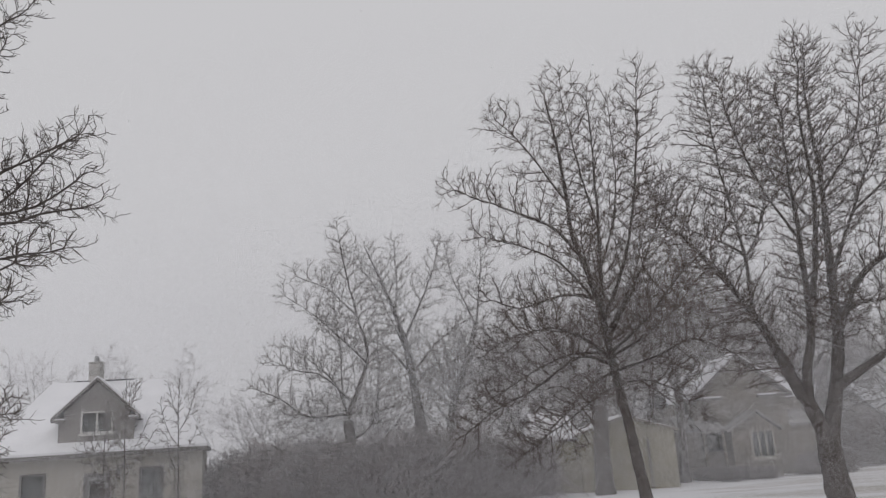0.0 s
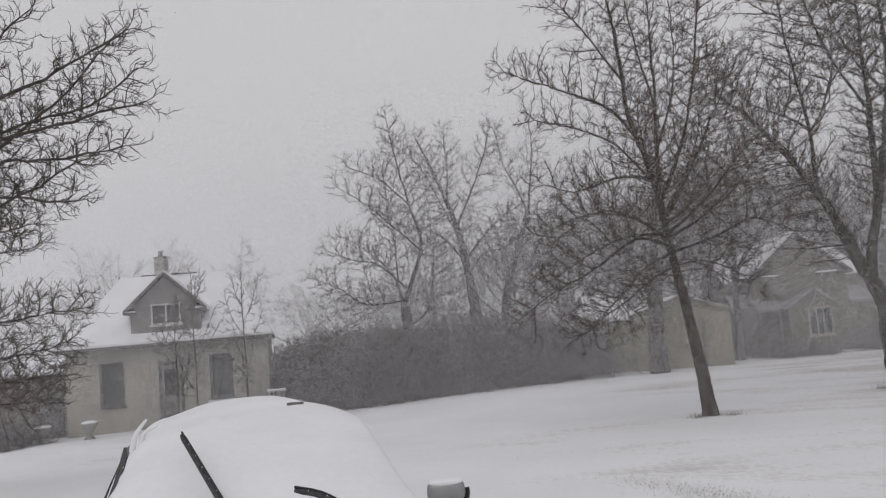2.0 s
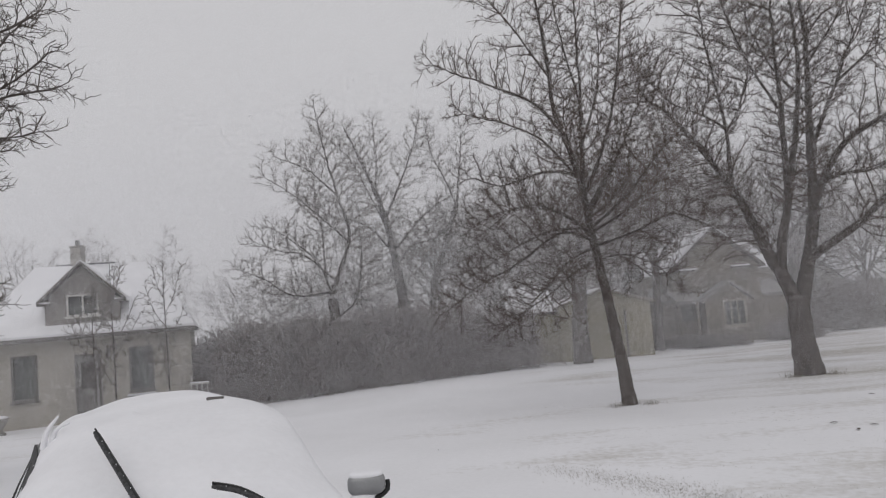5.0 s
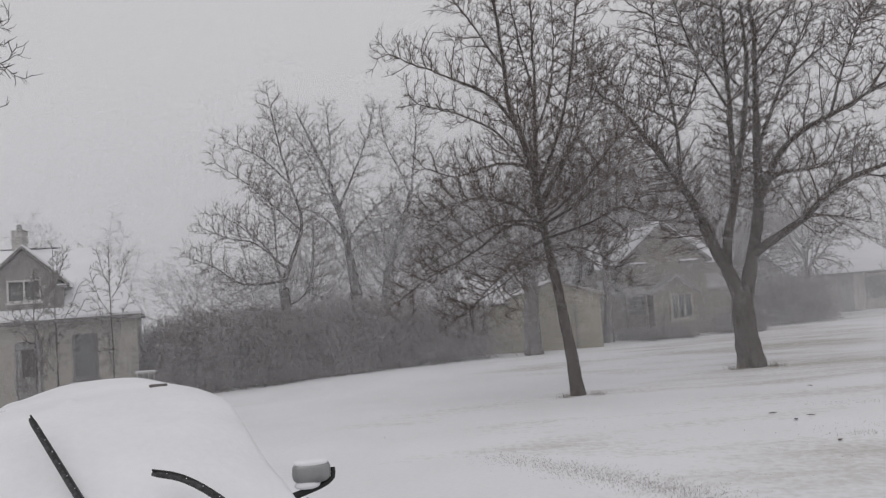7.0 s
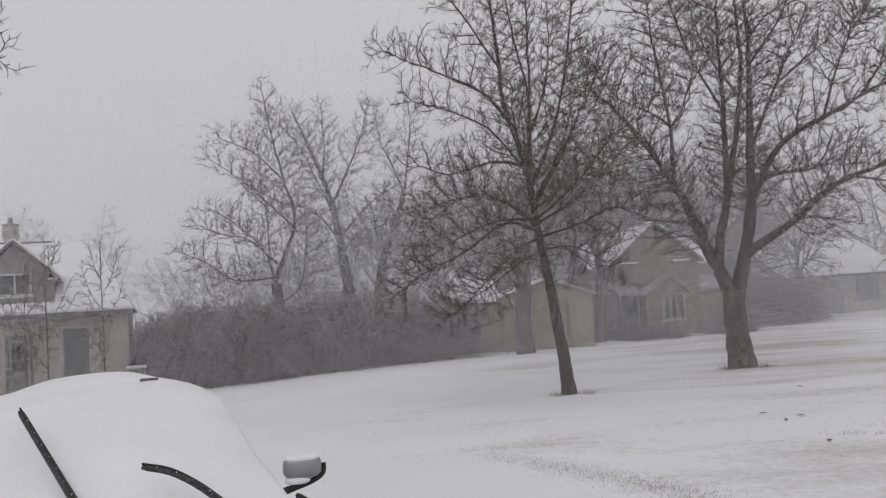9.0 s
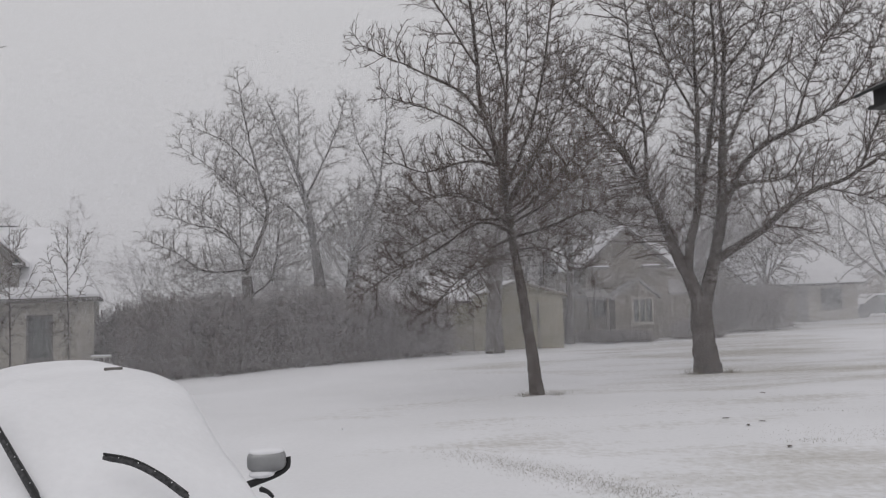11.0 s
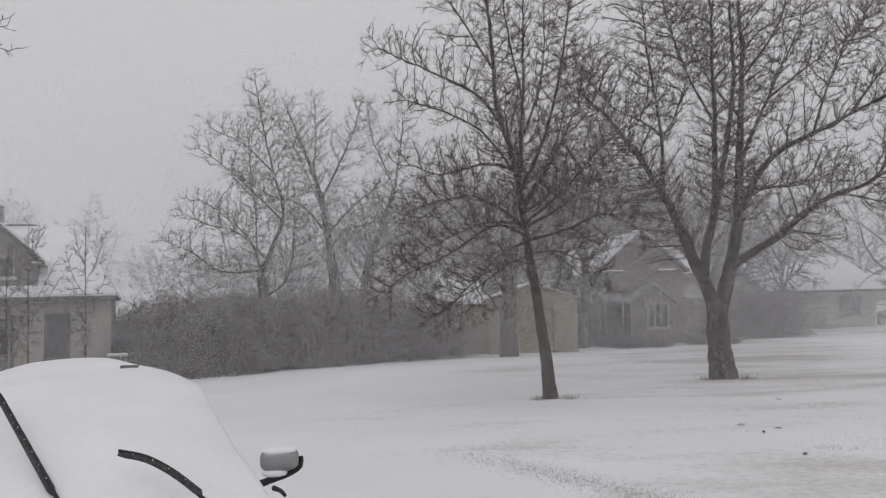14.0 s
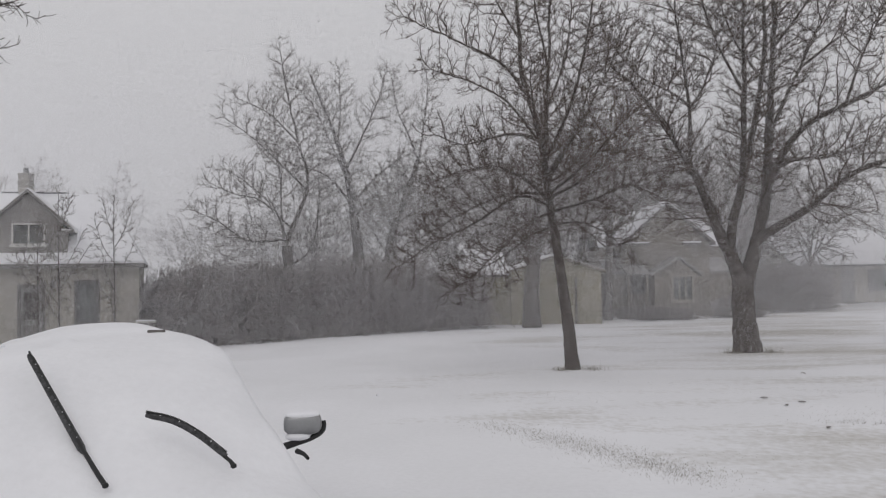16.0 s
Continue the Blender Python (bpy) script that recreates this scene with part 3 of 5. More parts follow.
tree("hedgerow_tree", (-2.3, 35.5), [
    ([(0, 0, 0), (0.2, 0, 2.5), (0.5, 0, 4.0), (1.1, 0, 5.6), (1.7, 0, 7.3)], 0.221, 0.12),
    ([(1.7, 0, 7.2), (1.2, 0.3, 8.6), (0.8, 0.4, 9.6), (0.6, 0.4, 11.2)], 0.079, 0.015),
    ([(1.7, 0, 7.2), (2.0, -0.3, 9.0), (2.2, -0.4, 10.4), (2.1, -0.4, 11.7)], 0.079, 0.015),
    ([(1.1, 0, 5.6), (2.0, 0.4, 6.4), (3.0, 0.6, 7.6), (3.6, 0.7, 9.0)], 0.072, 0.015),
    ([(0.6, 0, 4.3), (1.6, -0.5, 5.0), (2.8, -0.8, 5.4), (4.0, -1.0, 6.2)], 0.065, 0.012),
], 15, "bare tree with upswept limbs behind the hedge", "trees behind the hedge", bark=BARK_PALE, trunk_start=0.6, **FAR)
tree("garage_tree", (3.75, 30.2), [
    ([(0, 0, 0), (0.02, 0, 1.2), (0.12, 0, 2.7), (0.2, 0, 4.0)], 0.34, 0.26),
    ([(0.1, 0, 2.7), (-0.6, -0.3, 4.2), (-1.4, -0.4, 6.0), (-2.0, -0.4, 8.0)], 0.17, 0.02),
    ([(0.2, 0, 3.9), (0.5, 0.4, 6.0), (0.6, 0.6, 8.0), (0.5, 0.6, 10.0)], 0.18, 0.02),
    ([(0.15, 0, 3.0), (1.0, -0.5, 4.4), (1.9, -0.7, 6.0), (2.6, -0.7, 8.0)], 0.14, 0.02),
], 16, "thick-trunked bare tree beside the garage", "trees beside the garage", bark=BARK_PALE, twigs=TWIG_HAZED, trunk_start=0.95, **FAR)
tree("garage_tree", (7.4, 33.5), [
    ([(0, 0, 0), (0.1, 0, 1.8), (0.2, 0, 3.6)], 0.20, 0.15),
    ([(0.2, 0, 3.5), (-0.4, 0.2, 5.0), (-0.8, 0.3, 7.0), (-0.9, 0.3, 9.0)], 0.11, 0.015),
    ([(0.2, 0, 3.5), (0.9, -0.2, 4.6), (1.8, -0.3, 5.6), (2.8, -0.3, 6.6)], 0.11, 0.015),
    ([(0.2, 0, 3.5), (0.4, 0.4, 5.2), (0.7, 0.5, 7.2), (0.8, 0.5, 9.4)], 0.11, 0.015),
    ([(0.15, 0, 3.0), (-0.9, -0.4, 3.8), (-1.9, -0.5, 4.3)], 0.07, 0.012),
], 17, "slender bare tree before the brown house", "trees beside the garage", bark=BARK_PALE, twigs=TWIG, trunk_start=0.9, **FAR)

# the near tree whose branches hang into view, and the one behind it
tree("roadside_tree", (-9.2, 8.6), [
    ([(0, 0, 0), (0.05, 0, 1.6), (0.1, 0, 3.2), (0.3, 0, 5.0), (0.6, 0, 7.5), (0.8, 0, 10.0)], 0.26, 0.03),
    ([(0.1, 0, 3.4), (1.4, -0.4, 4.5), (2.9, -0.6, 5.2), (3.8, -0.6, 5.5), (4.55, -0.6, 5.95)], 0.09, 0.008),
    ([(0.1, 0, 3.2), (1.5, -0.5, 4.2), (3.0, -0.6, 4.75), (4.1, -0.6, 4.9), (5.0, -0.6, 5.0)], 0.085, 0.008),
    ([(0.1, 0, 3.0), (1.5, -0.2, 3.9), (3.0, -0.4, 4.5), (3.9, -0.5, 4.4), (4.65, -0.6, 4.45)], 0.075, 0.008),
    ([(0.1, 0, 2.9), (1.5, -0.6, 3.7), (3.0, -0.8, 4.15), (4.35, -0.8, 4.1)], 0.07, 0.008),
    ([(0.3, 0, 4.8), (1.5, -0.3, 5.8), (2.7, -0.5, 6.4), (3.6, -0.6, 7.2)], 0.08, 0.008),
    ([(0.4, 0, 5.6), (1.5, 0.2, 6.8), (2.6, 0.2, 7.4), (3.6, 0, 7.9)], 0.08, 0.008),
    ([(0.1, 0, 3.3), (1.5, 0.4, 4.6), (2.8, 0.6, 5.4), (4.0, 0.6, 6.2)], 0.08, 0.008),
    ([(0.1, 0, 3.3), (1.5, -0.1, 4.4), (2.8, 0.0, 5.0), (3.8, 0.1, 5.2), (4.4, 0.1, 5.5)], 0.07, 0.008),
    ([(0.1, 0, 3.0), (1.5, 0.3, 3.9), (2.8, 0.3, 4.4), (3.8, 0.3, 4.75)], 0.07, 0.008),
    ([(0.2, 0, 4.2), (1.4, 0.1, 5.2), (2.6, -0.2, 5.8), (3.6, -0.3, 6.4)], 0.07, 0.008),
    ([(0.3, 0, 5.0), (-1.2, 0.4, 6.4), (-2.4, 0.6, 7.6)], 0.09, 0.012),
    ([(0.3, 0, 4.6), (-0.5, -1.4, 6.0), (-1.0, -2.4, 7.2)], 0.08, 0.012),
], 18, "dark bare tree with spreading branches near the drive", trunk_start=0.55, start=0.35, goals=260, wide=0.78, step=0.09, kill=0.10, near=1.6, gap=0.2, tip=0.0046, heart=(0, 0, 2.5), twig=(0.05, 0.15), twigs=TWIG_DARKEST, count=1.3)
tree("roadside_tree", (-12.65, 13.6), [
    ([(0, 0, 0), (0.1, 0, 1.4), (0.2, 0, 3.0), (0.5, 0, 5.0)], 0.2, 0.05),
    ([(0.2, 0, 2.6), (1.4, -0.3, 3.2), (2.9, -0.5, 3.2), (4.3, -0.6, 3.3)], 0.08, 0.008),
    ([(0.2, 0, 2.3), (1.5, -0.3, 2.6), (2.9, -0.5, 2.5), (4.2, -0.6, 2.7)], 0.07, 0.008),
    ([(0.1, 0, 1.8), (1.5, -0.5, 2.1), (2.7, -0.7, 2.1), (3.8, -0.8, 2.25)], 0.06, 0.008),
    ([(0.2, 0, 3.0), (1.3, -0.4, 4.0), (2.4, -0.6, 4.4), (3.4, -0.6, 4.5)], 0.07, 0.008),
    ([(0.3, 0, 3.6), (1.0, 0.4, 4.8), (2.0, 0.6, 5.0), (2.8, 0.5, 5.1)], 0.07, 0.008),
    ([(0.1, 0, 1.6), (1.2, 0.5, 1.7), (2.3, 0.7, 1.6), (3.2, 0.6, 1.9)], 0.05, 0.008),
    ([(0.2, 0, 3.0), (-0.8, 0.4, 4.2), (-1.8, 0.6, 5.0)], 0.07, 0.01),
], 19, "low spreading bare tree with brownish twigs", trunk_start=0.6, start=0.35, goals=330, wide=1.1, step=0.12, kill=0.105, near=1.8, tip=0.0066, count=1.8, floor=0.7, heart=(0, 0, 1.2))


def sapling(x, y, height, seed, label):
    rng = np.random.default_rng(seed)
    limbs = [([(0, 0, 0), (0.012, 0, height * 0.35), (-0.012, 0, height * 0.7), (0, 0, height)], 0.035, 0.008)]
    for k in range(7):
        f = 0.22 + 0.09 * k
        a = rng.uniform(0, 6.28)
        w = 0.9 * (1 - 0.5 * f)
        limbs.append(([(0, 0, height * f), (w * 0.5 * math.cos(a), w * 0.5 * math.sin(a), height * (f + 0.10)), (w * math.cos(a), w * math.sin(a), height * (f + 0.26))], 0.016, 0.007))
    return tree("sapling", (x, y), limbs, seed, label, "saplings before the house", trunk_start=0.3, goals=100, wide=0.45, tip=0.0065, lift=0.35, count=1.2, floor=1.0)


sapling(-10.3, 25.4, 5.0, 21, "slim bare sapling before the cream house")
sapling(-12.25, 24.4, 4.1, 22, "thin bare sapling beside the house door")
sapling(-11.7, 24.6, 5.1, 23, "tall thin bare sapling before the dormer")


def background_tree(x, y, height, spread, seed, label, group="far bare trees", first=2.0, twigs=None):
    rng = np.random.default_rng(seed)
    h = height
    limbs = [([(0, 0, 0), (0.1, 0, h * 0.2), (0, 0.1, h * 0.45), (0.1, 0, h * 0.8)], 0.03 * h, 0.03)]
    for k in range(11):
        a = 2.4 * k + rng.uniform(-0.4, 0.4)
        f = rng.uniform(0.18, 0.5)
        w = spread * rng.uniform(0.6, 1.0)
        limbs.append(([(0, 0, h * f), (w * 0.45 * math.cos(a), w * 0.45 * math.sin(a), h * (f + 0.15)), (w * 0.8 * math.cos(a), w * 0.8 * math.sin(a), h * (f + 0.3)), (w * math.cos(a), w * math.sin(a), h * rng.uniform(0.7, 0.95))], 0.012 * h, 0.014))
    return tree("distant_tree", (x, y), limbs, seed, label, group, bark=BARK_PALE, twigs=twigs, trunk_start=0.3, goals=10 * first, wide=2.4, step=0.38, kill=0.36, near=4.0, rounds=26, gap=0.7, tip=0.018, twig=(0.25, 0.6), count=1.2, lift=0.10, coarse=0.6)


background_tree(9.5, 47, 12.5, 4.5, 31, "dense bare tree behind the brown house", first=4.0, twigs=TWIG)
background_tree(14.5, 50, 13.0, 5.0, 32, "dense bare tree behind the brown house", first=4.0, twigs=TWIG)
background_tree(19.5, 54, 10.0, 4.5, 33, "bare tree between two far houses")
background_tree(26.7, 40.5, 8.5, 3.4, 34, "bare tree in a far front garden")
background_tree(33.0, 56, 10.0, 5.0, 35, "pale bare tree beyond the far house")
background_tree(-29.0, 52, 11.0, 4.5, 36, "faint bare tree behind the cream house")
background_tree(-24.5, 56, 10.0, 4.5, 37, "faint bare tree behind the cream house")
background_tree(-7.5, 50, 6.5, 4.0, 38, "faint low bare tree beyond the hedge")
background_tree(-12.5, 52, 6.0, 4.0, 39, "faint low bare tree beyond the hedge")
background_tree(4.5, 46, 10.0, 4.5, 40, "dense bare tree behind the garage", first=4.0, twigs=TWIG)
background_tree(11.2, 47.5, 10.5, 4.0, 45, "dense bare tree behind the brown house", first=4.0, twigs=TWIG)
background_tree(6.6, 40.5, 9.5, 3.6, 47, "dense bare tree between garage and house", first=4.0, twigs=TWIG)
background_tree(15.6, 41.0, 9.6, 3.8, 48, "dense bare tree beside the brown house", first=4.0, twigs=TWIG)
background_tree(20.6, 42.6, 8.2, 2.9, 50, "dense bare tree between two far houses", first=3.0, twigs=TWIG)
background_tree(22.8, 52.5, 9.0, 3.8, 51, "bare tree behind the pale bungalow", first=2.6)
background_tree(17.6, 44.5, 8.0, 3.2, 49, "dense bare tree between two far houses", first=4.0, twigs=TWIG)
background_tree(16.0, 45.5, 9.5, 4.0, 46, "dense bare tree behind the brown house", first=4.0, twigs=TWIG)
for far_n, (far_x, far_y, far_h) in enumerate([(-19, 60, 7.0), (-3, 58, 9.0), (12, 60, 11.0), (-6.5, 43, 7.5), (-2.2, 45, 9.5), (1.2, 41.5, 8.5), (3.6, 39.5, 8.0), (-10.5, 47, 6.5), (0.5, 50, 10.0)]):
    background_tree(far_x, far_y, far_h, 4.4, 141 + far_n, "faint bare tree lost in blowing snow", first=2.6)


# ---------------------------------------------------------------- hedge
def bush_mesh(seed, height, width, stems, twigs):
    """A mounded thicket of crossing stems and twigs."""
    rng = np.random.default_rng(seed)
    t = Tubes()
    bumps = rng.uniform(0.78, 1.08, 9)

    def crest(x, y):
        return height * np.interp(x, np.linspace(-width, width, 9), bumps) * (1 - 0.20 * y * y) * (1 - 0.10 * (x / width) ** 4)
    for s in range(stems):
        x, y = rng.uniform(-width, width), rng.uniform(-0.9, 0.9)
        h = crest(x, y) * rng.uniform(0.5, 1.06)
        lean = rng.normal(0, 0.5, 2)
        a = np.array((x - lean[0] * h * 0.6, (y - lean[1] * h * 0.5) * 0.9, rng.uniform(0, 0.35) * h))
        e = np.array((x + lean[0] * h * 0.4, y + lean[1] * h * 0.4, h))
        t.add([a, (a + e) / 2 + rng.normal(0, 0.16, 3), e], [0.014, 0.011, 0.006], 3)
    x, y = rng.uniform(-width, width, twigs), rng.uniform(-1.05, 1.05, twigs)
    p = np.stack([x, y, crest(x, y) * rng.uniform(0.02, 1.0, twigs)], 1)
    q = p + unit_rows(rng.normal(0, 1, p.shape) + np.array((0, 0, 0.35))) * rng.uniform(0.12, 0.42, (twigs, 1))
    q[:, 2] = np.maximum(q[:, 2], 0.03)
    t.add_many(p, q, 0.013, 0.008)
    return t.mesh("bush_twigs")


def place_bush(name, mesh, x, y, turn, sx, sz, label, group):
    ob = new(name, mesh)
    ob.matrix_world = Matrix.LocRotScale((x, y, float(ground_z(x, y)) - 0.02), Euler((0, 0, radians(turn))), (sx, 1, sz))
    return tagged(ob, label, "shrub", group)


BUSHES = []
for bush_seed in (51, 52, 53):
    bush_me = bush_mesh(bush_seed, 2.66, 1.35, 170, 3700)
    bush_me.materials.append(HEDGE)
    BUSHES.append(bush_me)
HEDGE_LINE = [(-8.95, 27.6), (-7.9, 27.2), (-6.6, 27.2), (-5.2, 27.4), (-3.9, 27.7), (-2.6, 28.3), (-1.4, 29.0), (-0.3, 29.6), (0.75, 30.3)]
for hn, (hx, hy) in enumerate(HEDGE_LINE):
    low = 0.98 if hx < -8.5 else 1.04 if hx < -6.9 else 1.0 if hx < -0.9 else 0.82
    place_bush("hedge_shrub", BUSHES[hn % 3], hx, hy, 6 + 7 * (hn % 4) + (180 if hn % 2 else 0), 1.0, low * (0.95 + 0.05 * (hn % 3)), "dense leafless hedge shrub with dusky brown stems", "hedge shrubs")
    if hn < 8:
        place_bush("hedge_shrub", BUSHES[(hn + 1) % 3], hx + 0.5, hy + 1.5, 20 - 9 * (hn % 3), 1.0, low * 1.03, "dense leafless hedge shrub with dusky brown stems", "hedge shrubs")
for hx, hy, hs, hz in ((-10.0, 29.0, 0.42, 1.0), (-9.3, 29.8, 0.6, 1.08), (-8.3, 29.6, 0.8, 1.04)):
    place_bush("hedge_shrub", BUSHES[1], hx, hy, 40, hs, hz, "leafless hedge shrub tucked behind the house corner", "hedge shrubs")
for hn, (hx, hy, hs, hz) in enumerate([(16.3, 37.6, 0.9, 0.84), (18.2, 38.2, 0.9, 0.92), (14.6, 37.4, 0.7, 0.6), (8.7, 33.6, 0.4, 0.22), (13.2, 33.8, 0.45, 0.36), (9.9, 33.2, 0.3, 0.2), (-16.9, 22.3, 0.9, 0.40)]):
    place_bush("garden_shrub", BUSHES[hn % 3], hx, hy, 15 * hn, hs, hz, "leafless garden shrub beside a house", "garden shrubs")


# ---------------------------------------------------------------- houses
def window_unit(parent, x0, x1, z0, z1, y, frame_mat, bars=1, name="window", behind=True, w=0.07):
    """A window set into an opening: frame, sill, bars, panes and a drawn blind."""
    bm = wall(bmesh.new(), x0, x1, y - 0.03, y + 0.10, z0, z1, [(x0 + w, x1 - w, z0 + w, z1 - w)])
    fr = part(name, bm, frame_mat, parent)
    step = (x1 - x0 - 2 * w) / (bars + 1)
    for k in range(bars + 1):
        a = x0 + w + k * step
        box_part("pane", (a + (0.025 if k else 0), a + step - (0.025 if k < bars else 0), y + 0.04, y + 0.052, z0 + w, z1 - w), GLASS, fr).visible_shadow = False
        if k:
            box_part("mullion", (a - 0.025, a + 0.025, y + 0.01, y + 0.08, z0 + w, z1 - w), frame_mat, fr)
    if behind:
        box_part("blind", (x0 - 0.02, x1 + 0.02, y + 0.26, y + 0.28, z0 - 0.02, z1 + 0.02), BLIND, fr, "drawn grey blind")
    box_part("sill", (x0 - 0.06, x1 + 0.06, y - 0.09, y - 0.032, z0 - 0.07, z0), frame_mat, fr)
    return fr


HOUSE_TURN = radians(19)
HOUSE = Matrix.Translation((-9.95, 26.6, -0.12)) @ Matrix.Rotation(HOUSE_TURN, 4, "Z")


def slab(corners, thick, lift):
    """A roof plane of even thickness."""
    bm = bmesh.new()
    lo = [bm.verts.new((a, b, c + lift)) for a, b, c in corners]
    hi = [bm.verts.new((a, b, c + lift + thick)) for a, b, c in corners]
    n = len(corners)
    bm.faces.new(lo[::-1])
    bm.faces.new(hi)
    for k in range(n):
        bm.faces.new((lo[k], lo[(k + 1) % n], hi[(k + 1) % n], hi[k]))
    bmesh.ops.recalc_face_normals(bm, faces=bm.faces)
    return bm


def cream_house():
    """Local axes: the front lies along x, from the corner by the hedge; y goes into the house."""
    ob = empty("cream_house", (0, 0, 0), "cream stucco house with dormer and snow-covered roof", "house")
    ob.matrix_world = HOUSE

    def p(name, bm, mat, parent=None, label=""):
        return part(name, bm, mat, parent or ob, label)
    x0, x1, deep, top = -6.6, 0.0, 7.6, 2.78
    wins = [(-5.54, -4.77, 0.88, 2.34), (-1.99, -1.22, 0.88, 2.34)]
    door = (-3.66, -2.86, 0.16, 2.22)
    p("front_wall", wall(bmesh.new(), x0, x1, 0, 0.22, 0, top, [*wins, door]), STUCCO)
    p("back_wall", box(bmesh.new(), x0, x1, deep - 0.22, deep, 0, top), STUCCO)
    for xa in (x0, x1 - 0.22):
        p("side_wall", box(bmesh.new(), xa, xa + 0.22, 0.22, deep - 0.22, 0, top), STUCCO)
    # hipped roof with its snow
    ra, rb = (-5.45, 3.8, 5.34), (-1.25, 3.8, 5.34)
    fl, fr, bl, br = (x0 - 0.16, -0.4, 2.76), (x1 + 0.16, -0.4, 2.76), (x0 - 0.16, 8.0, 2.76), (x1 + 0.16, 8.0, 2.76)
    for corners in ((fl, fr, rb, ra), (fr, br, rb), (br, bl, ra, rb), (bl, fl, ra)):
        rf = p("roof", slab(corners, 0.12, 0), SHINGLE)
        p("roof_snow", slab(corners, 0.08, 0.124), SNOW, rf, "smooth snow layer")
    p("fascia", box(bmesh.new(), x0 - 0.16, x1 + 0.16, -0.446, -0.404, 2.74, 2.88), TRIM_DARK)
    # dormer
    dx0, dx1, dy, ez, pz, cx = -4.50, -2.20, 0.08, 4.07, 5.18, -3.35
    opening = (-3.84, -2.86, 3.51, 4.22)
    dorm = p("dormer", wall(bmesh.new(), dx0, dx1, dy, dy + 0.16, 3.0, ez, [(*opening[:3], ez)]), DORMER, label="weathered board dormer gable")
    for xa, xb in ((-4.36, opening[0]), (opening[1], -2.34)):
        p("gable_side", box(bmesh.new(), xa, xb, dy, dy + 0.16, ez + 0.002, opening[3]), DORMER, dorm)
    p("gable_top", prism(bmesh.new(), [(-4.36, opening[3] + 0.002), (-2.34, opening[3] + 0.002), (cx, pz)], dy, dy + 0.16, "y"), DORMER, dorm)
    for xa in (dx0, dx1 - 0.14):
        p("cheek", prism(bmesh.new(), [(dy + 0.16, 3.1), (2.1, ez + 0.1), (dy + 0.16, ez)], xa, xa + 0.14), DORMER, dorm)
    p("snow_drift", prism(bmesh.new(), [(dy + 0.05, 3.0), (2.5, 4.6), (dy + 0.5, 3.85), (dy + 0.12, 3.5)], dx1 + 0.005, dx1 + 0.26), SNOW, dorm, "snow banked against the dormer")
    p("snow_drift", prism(bmesh.new(), [(dy - 0.16, 2.96), (dy - 0.003, 3.02), (dy - 0.003, 3.12)], dx0 + 0.1, dx1 - 0.1), SNOW, dorm, "snow along the foot of the dormer")
    for sx, xe in ((-1, -4.70), (1, -2.00)):
        p("dormer_roof", prism(bmesh.new(), [(xe, 3.93), (cx, pz + 0.04), (cx, pz + 0.14), (xe, 4.03)], dy - 0.26, 3.6, "y"), TRIM_DARK, dorm)
        p("dormer_snow", prism(bmesh.new(), [(xe + sx * 0.03, 3.92), (xe + sx * 0.004, 4.035), (cx, pz + 0.145), (cx, pz + 0.20), (xe + sx * 0.03, 4.08)], dy - 0.10, 3.6, "y"), SNOW, dorm)
        p("eave_return", box(bmesh.new(), xe, xe - sx * 0.40, dy - 0.20, dy - 0.02, 3.90, 3.98), TRIM_DARK, dorm)
        p("return_snow", box(bmesh.new(), xe - sx * 0.05, xe - sx * 0.38, dy - 0.19, dy - 0.02, 3.982, 4.02, 0.01), SNOW, dorm)
    window_unit(ob, *opening, dy, TRIM_PALE, 1, "dormer_window", w=0.05)
    for w in wins:
        window_unit(ob, *w, 0.0, TRIM_DARK, 0)
    # door in its frame
    p("door_frame", wall(bmesh.new(), door[0], door[1], -0.03, 0.12, door[2], door[3], [(door[0] + 0.09, door[1] - 0.09, door[2] - 1, door[3] - 0.09)]), TRIM_DARK)
    dr = p("door", box(bmesh.new(), door[0] + 0.09, door[1] - 0.09, 0.03, 0.08, door[2], door[3] - 0.09), BLIND, label="dark glazed storm door")
    p("door_panel", box(bmesh.new(), door[0] + 0.18, door[1] - 0.18, 0.005, 0.028, 1.08, 1.98, 0.008), DARKIN, dr)
    p("door_panel", box(bmesh.new(), door[0] + 0.18, door[1] - 0.18, 0.005, 0.028, 0.28, 0.92, 0.008), TRIM_DARK, dr)
    p("handle", box(bmesh.new(), door[1] - 0.16, door[1] - 0.13, -0.03, 0.03, 1.05, 1.18, 0.006), METAL, dr)
    p("doorstep", box(bmesh.new(), door[0] - 0.2, door[1] + 0.2, -0.7, -0.034, 0, 0.155, 0.02), CONCRETE)
    bx = p("window_box", box(bmesh.new(), -2.1, -1.15, -0.30, -0.094, 0.54, 0.72, 0.02), TRIM_DARK, label="window box heaped with snow")
    p("box_snow", box(bmesh.new(), -2.09, -1.16, -0.29, -0.096, 0.724, 0.79, 0.025), SNOW, bx)
    lamp = p("wall_lamp", box(bmesh.new(), -2.70, -2.56, -0.12, -0.003, 2.10, 2.32, 0.03), TRIM_DARK)
    p("bracket", box(bmesh.new(), -2.66, -2.60, -0.09, -0.003, 2.325, 2.37, 0.008), METAL, lamp)
    return ob


cream_house()


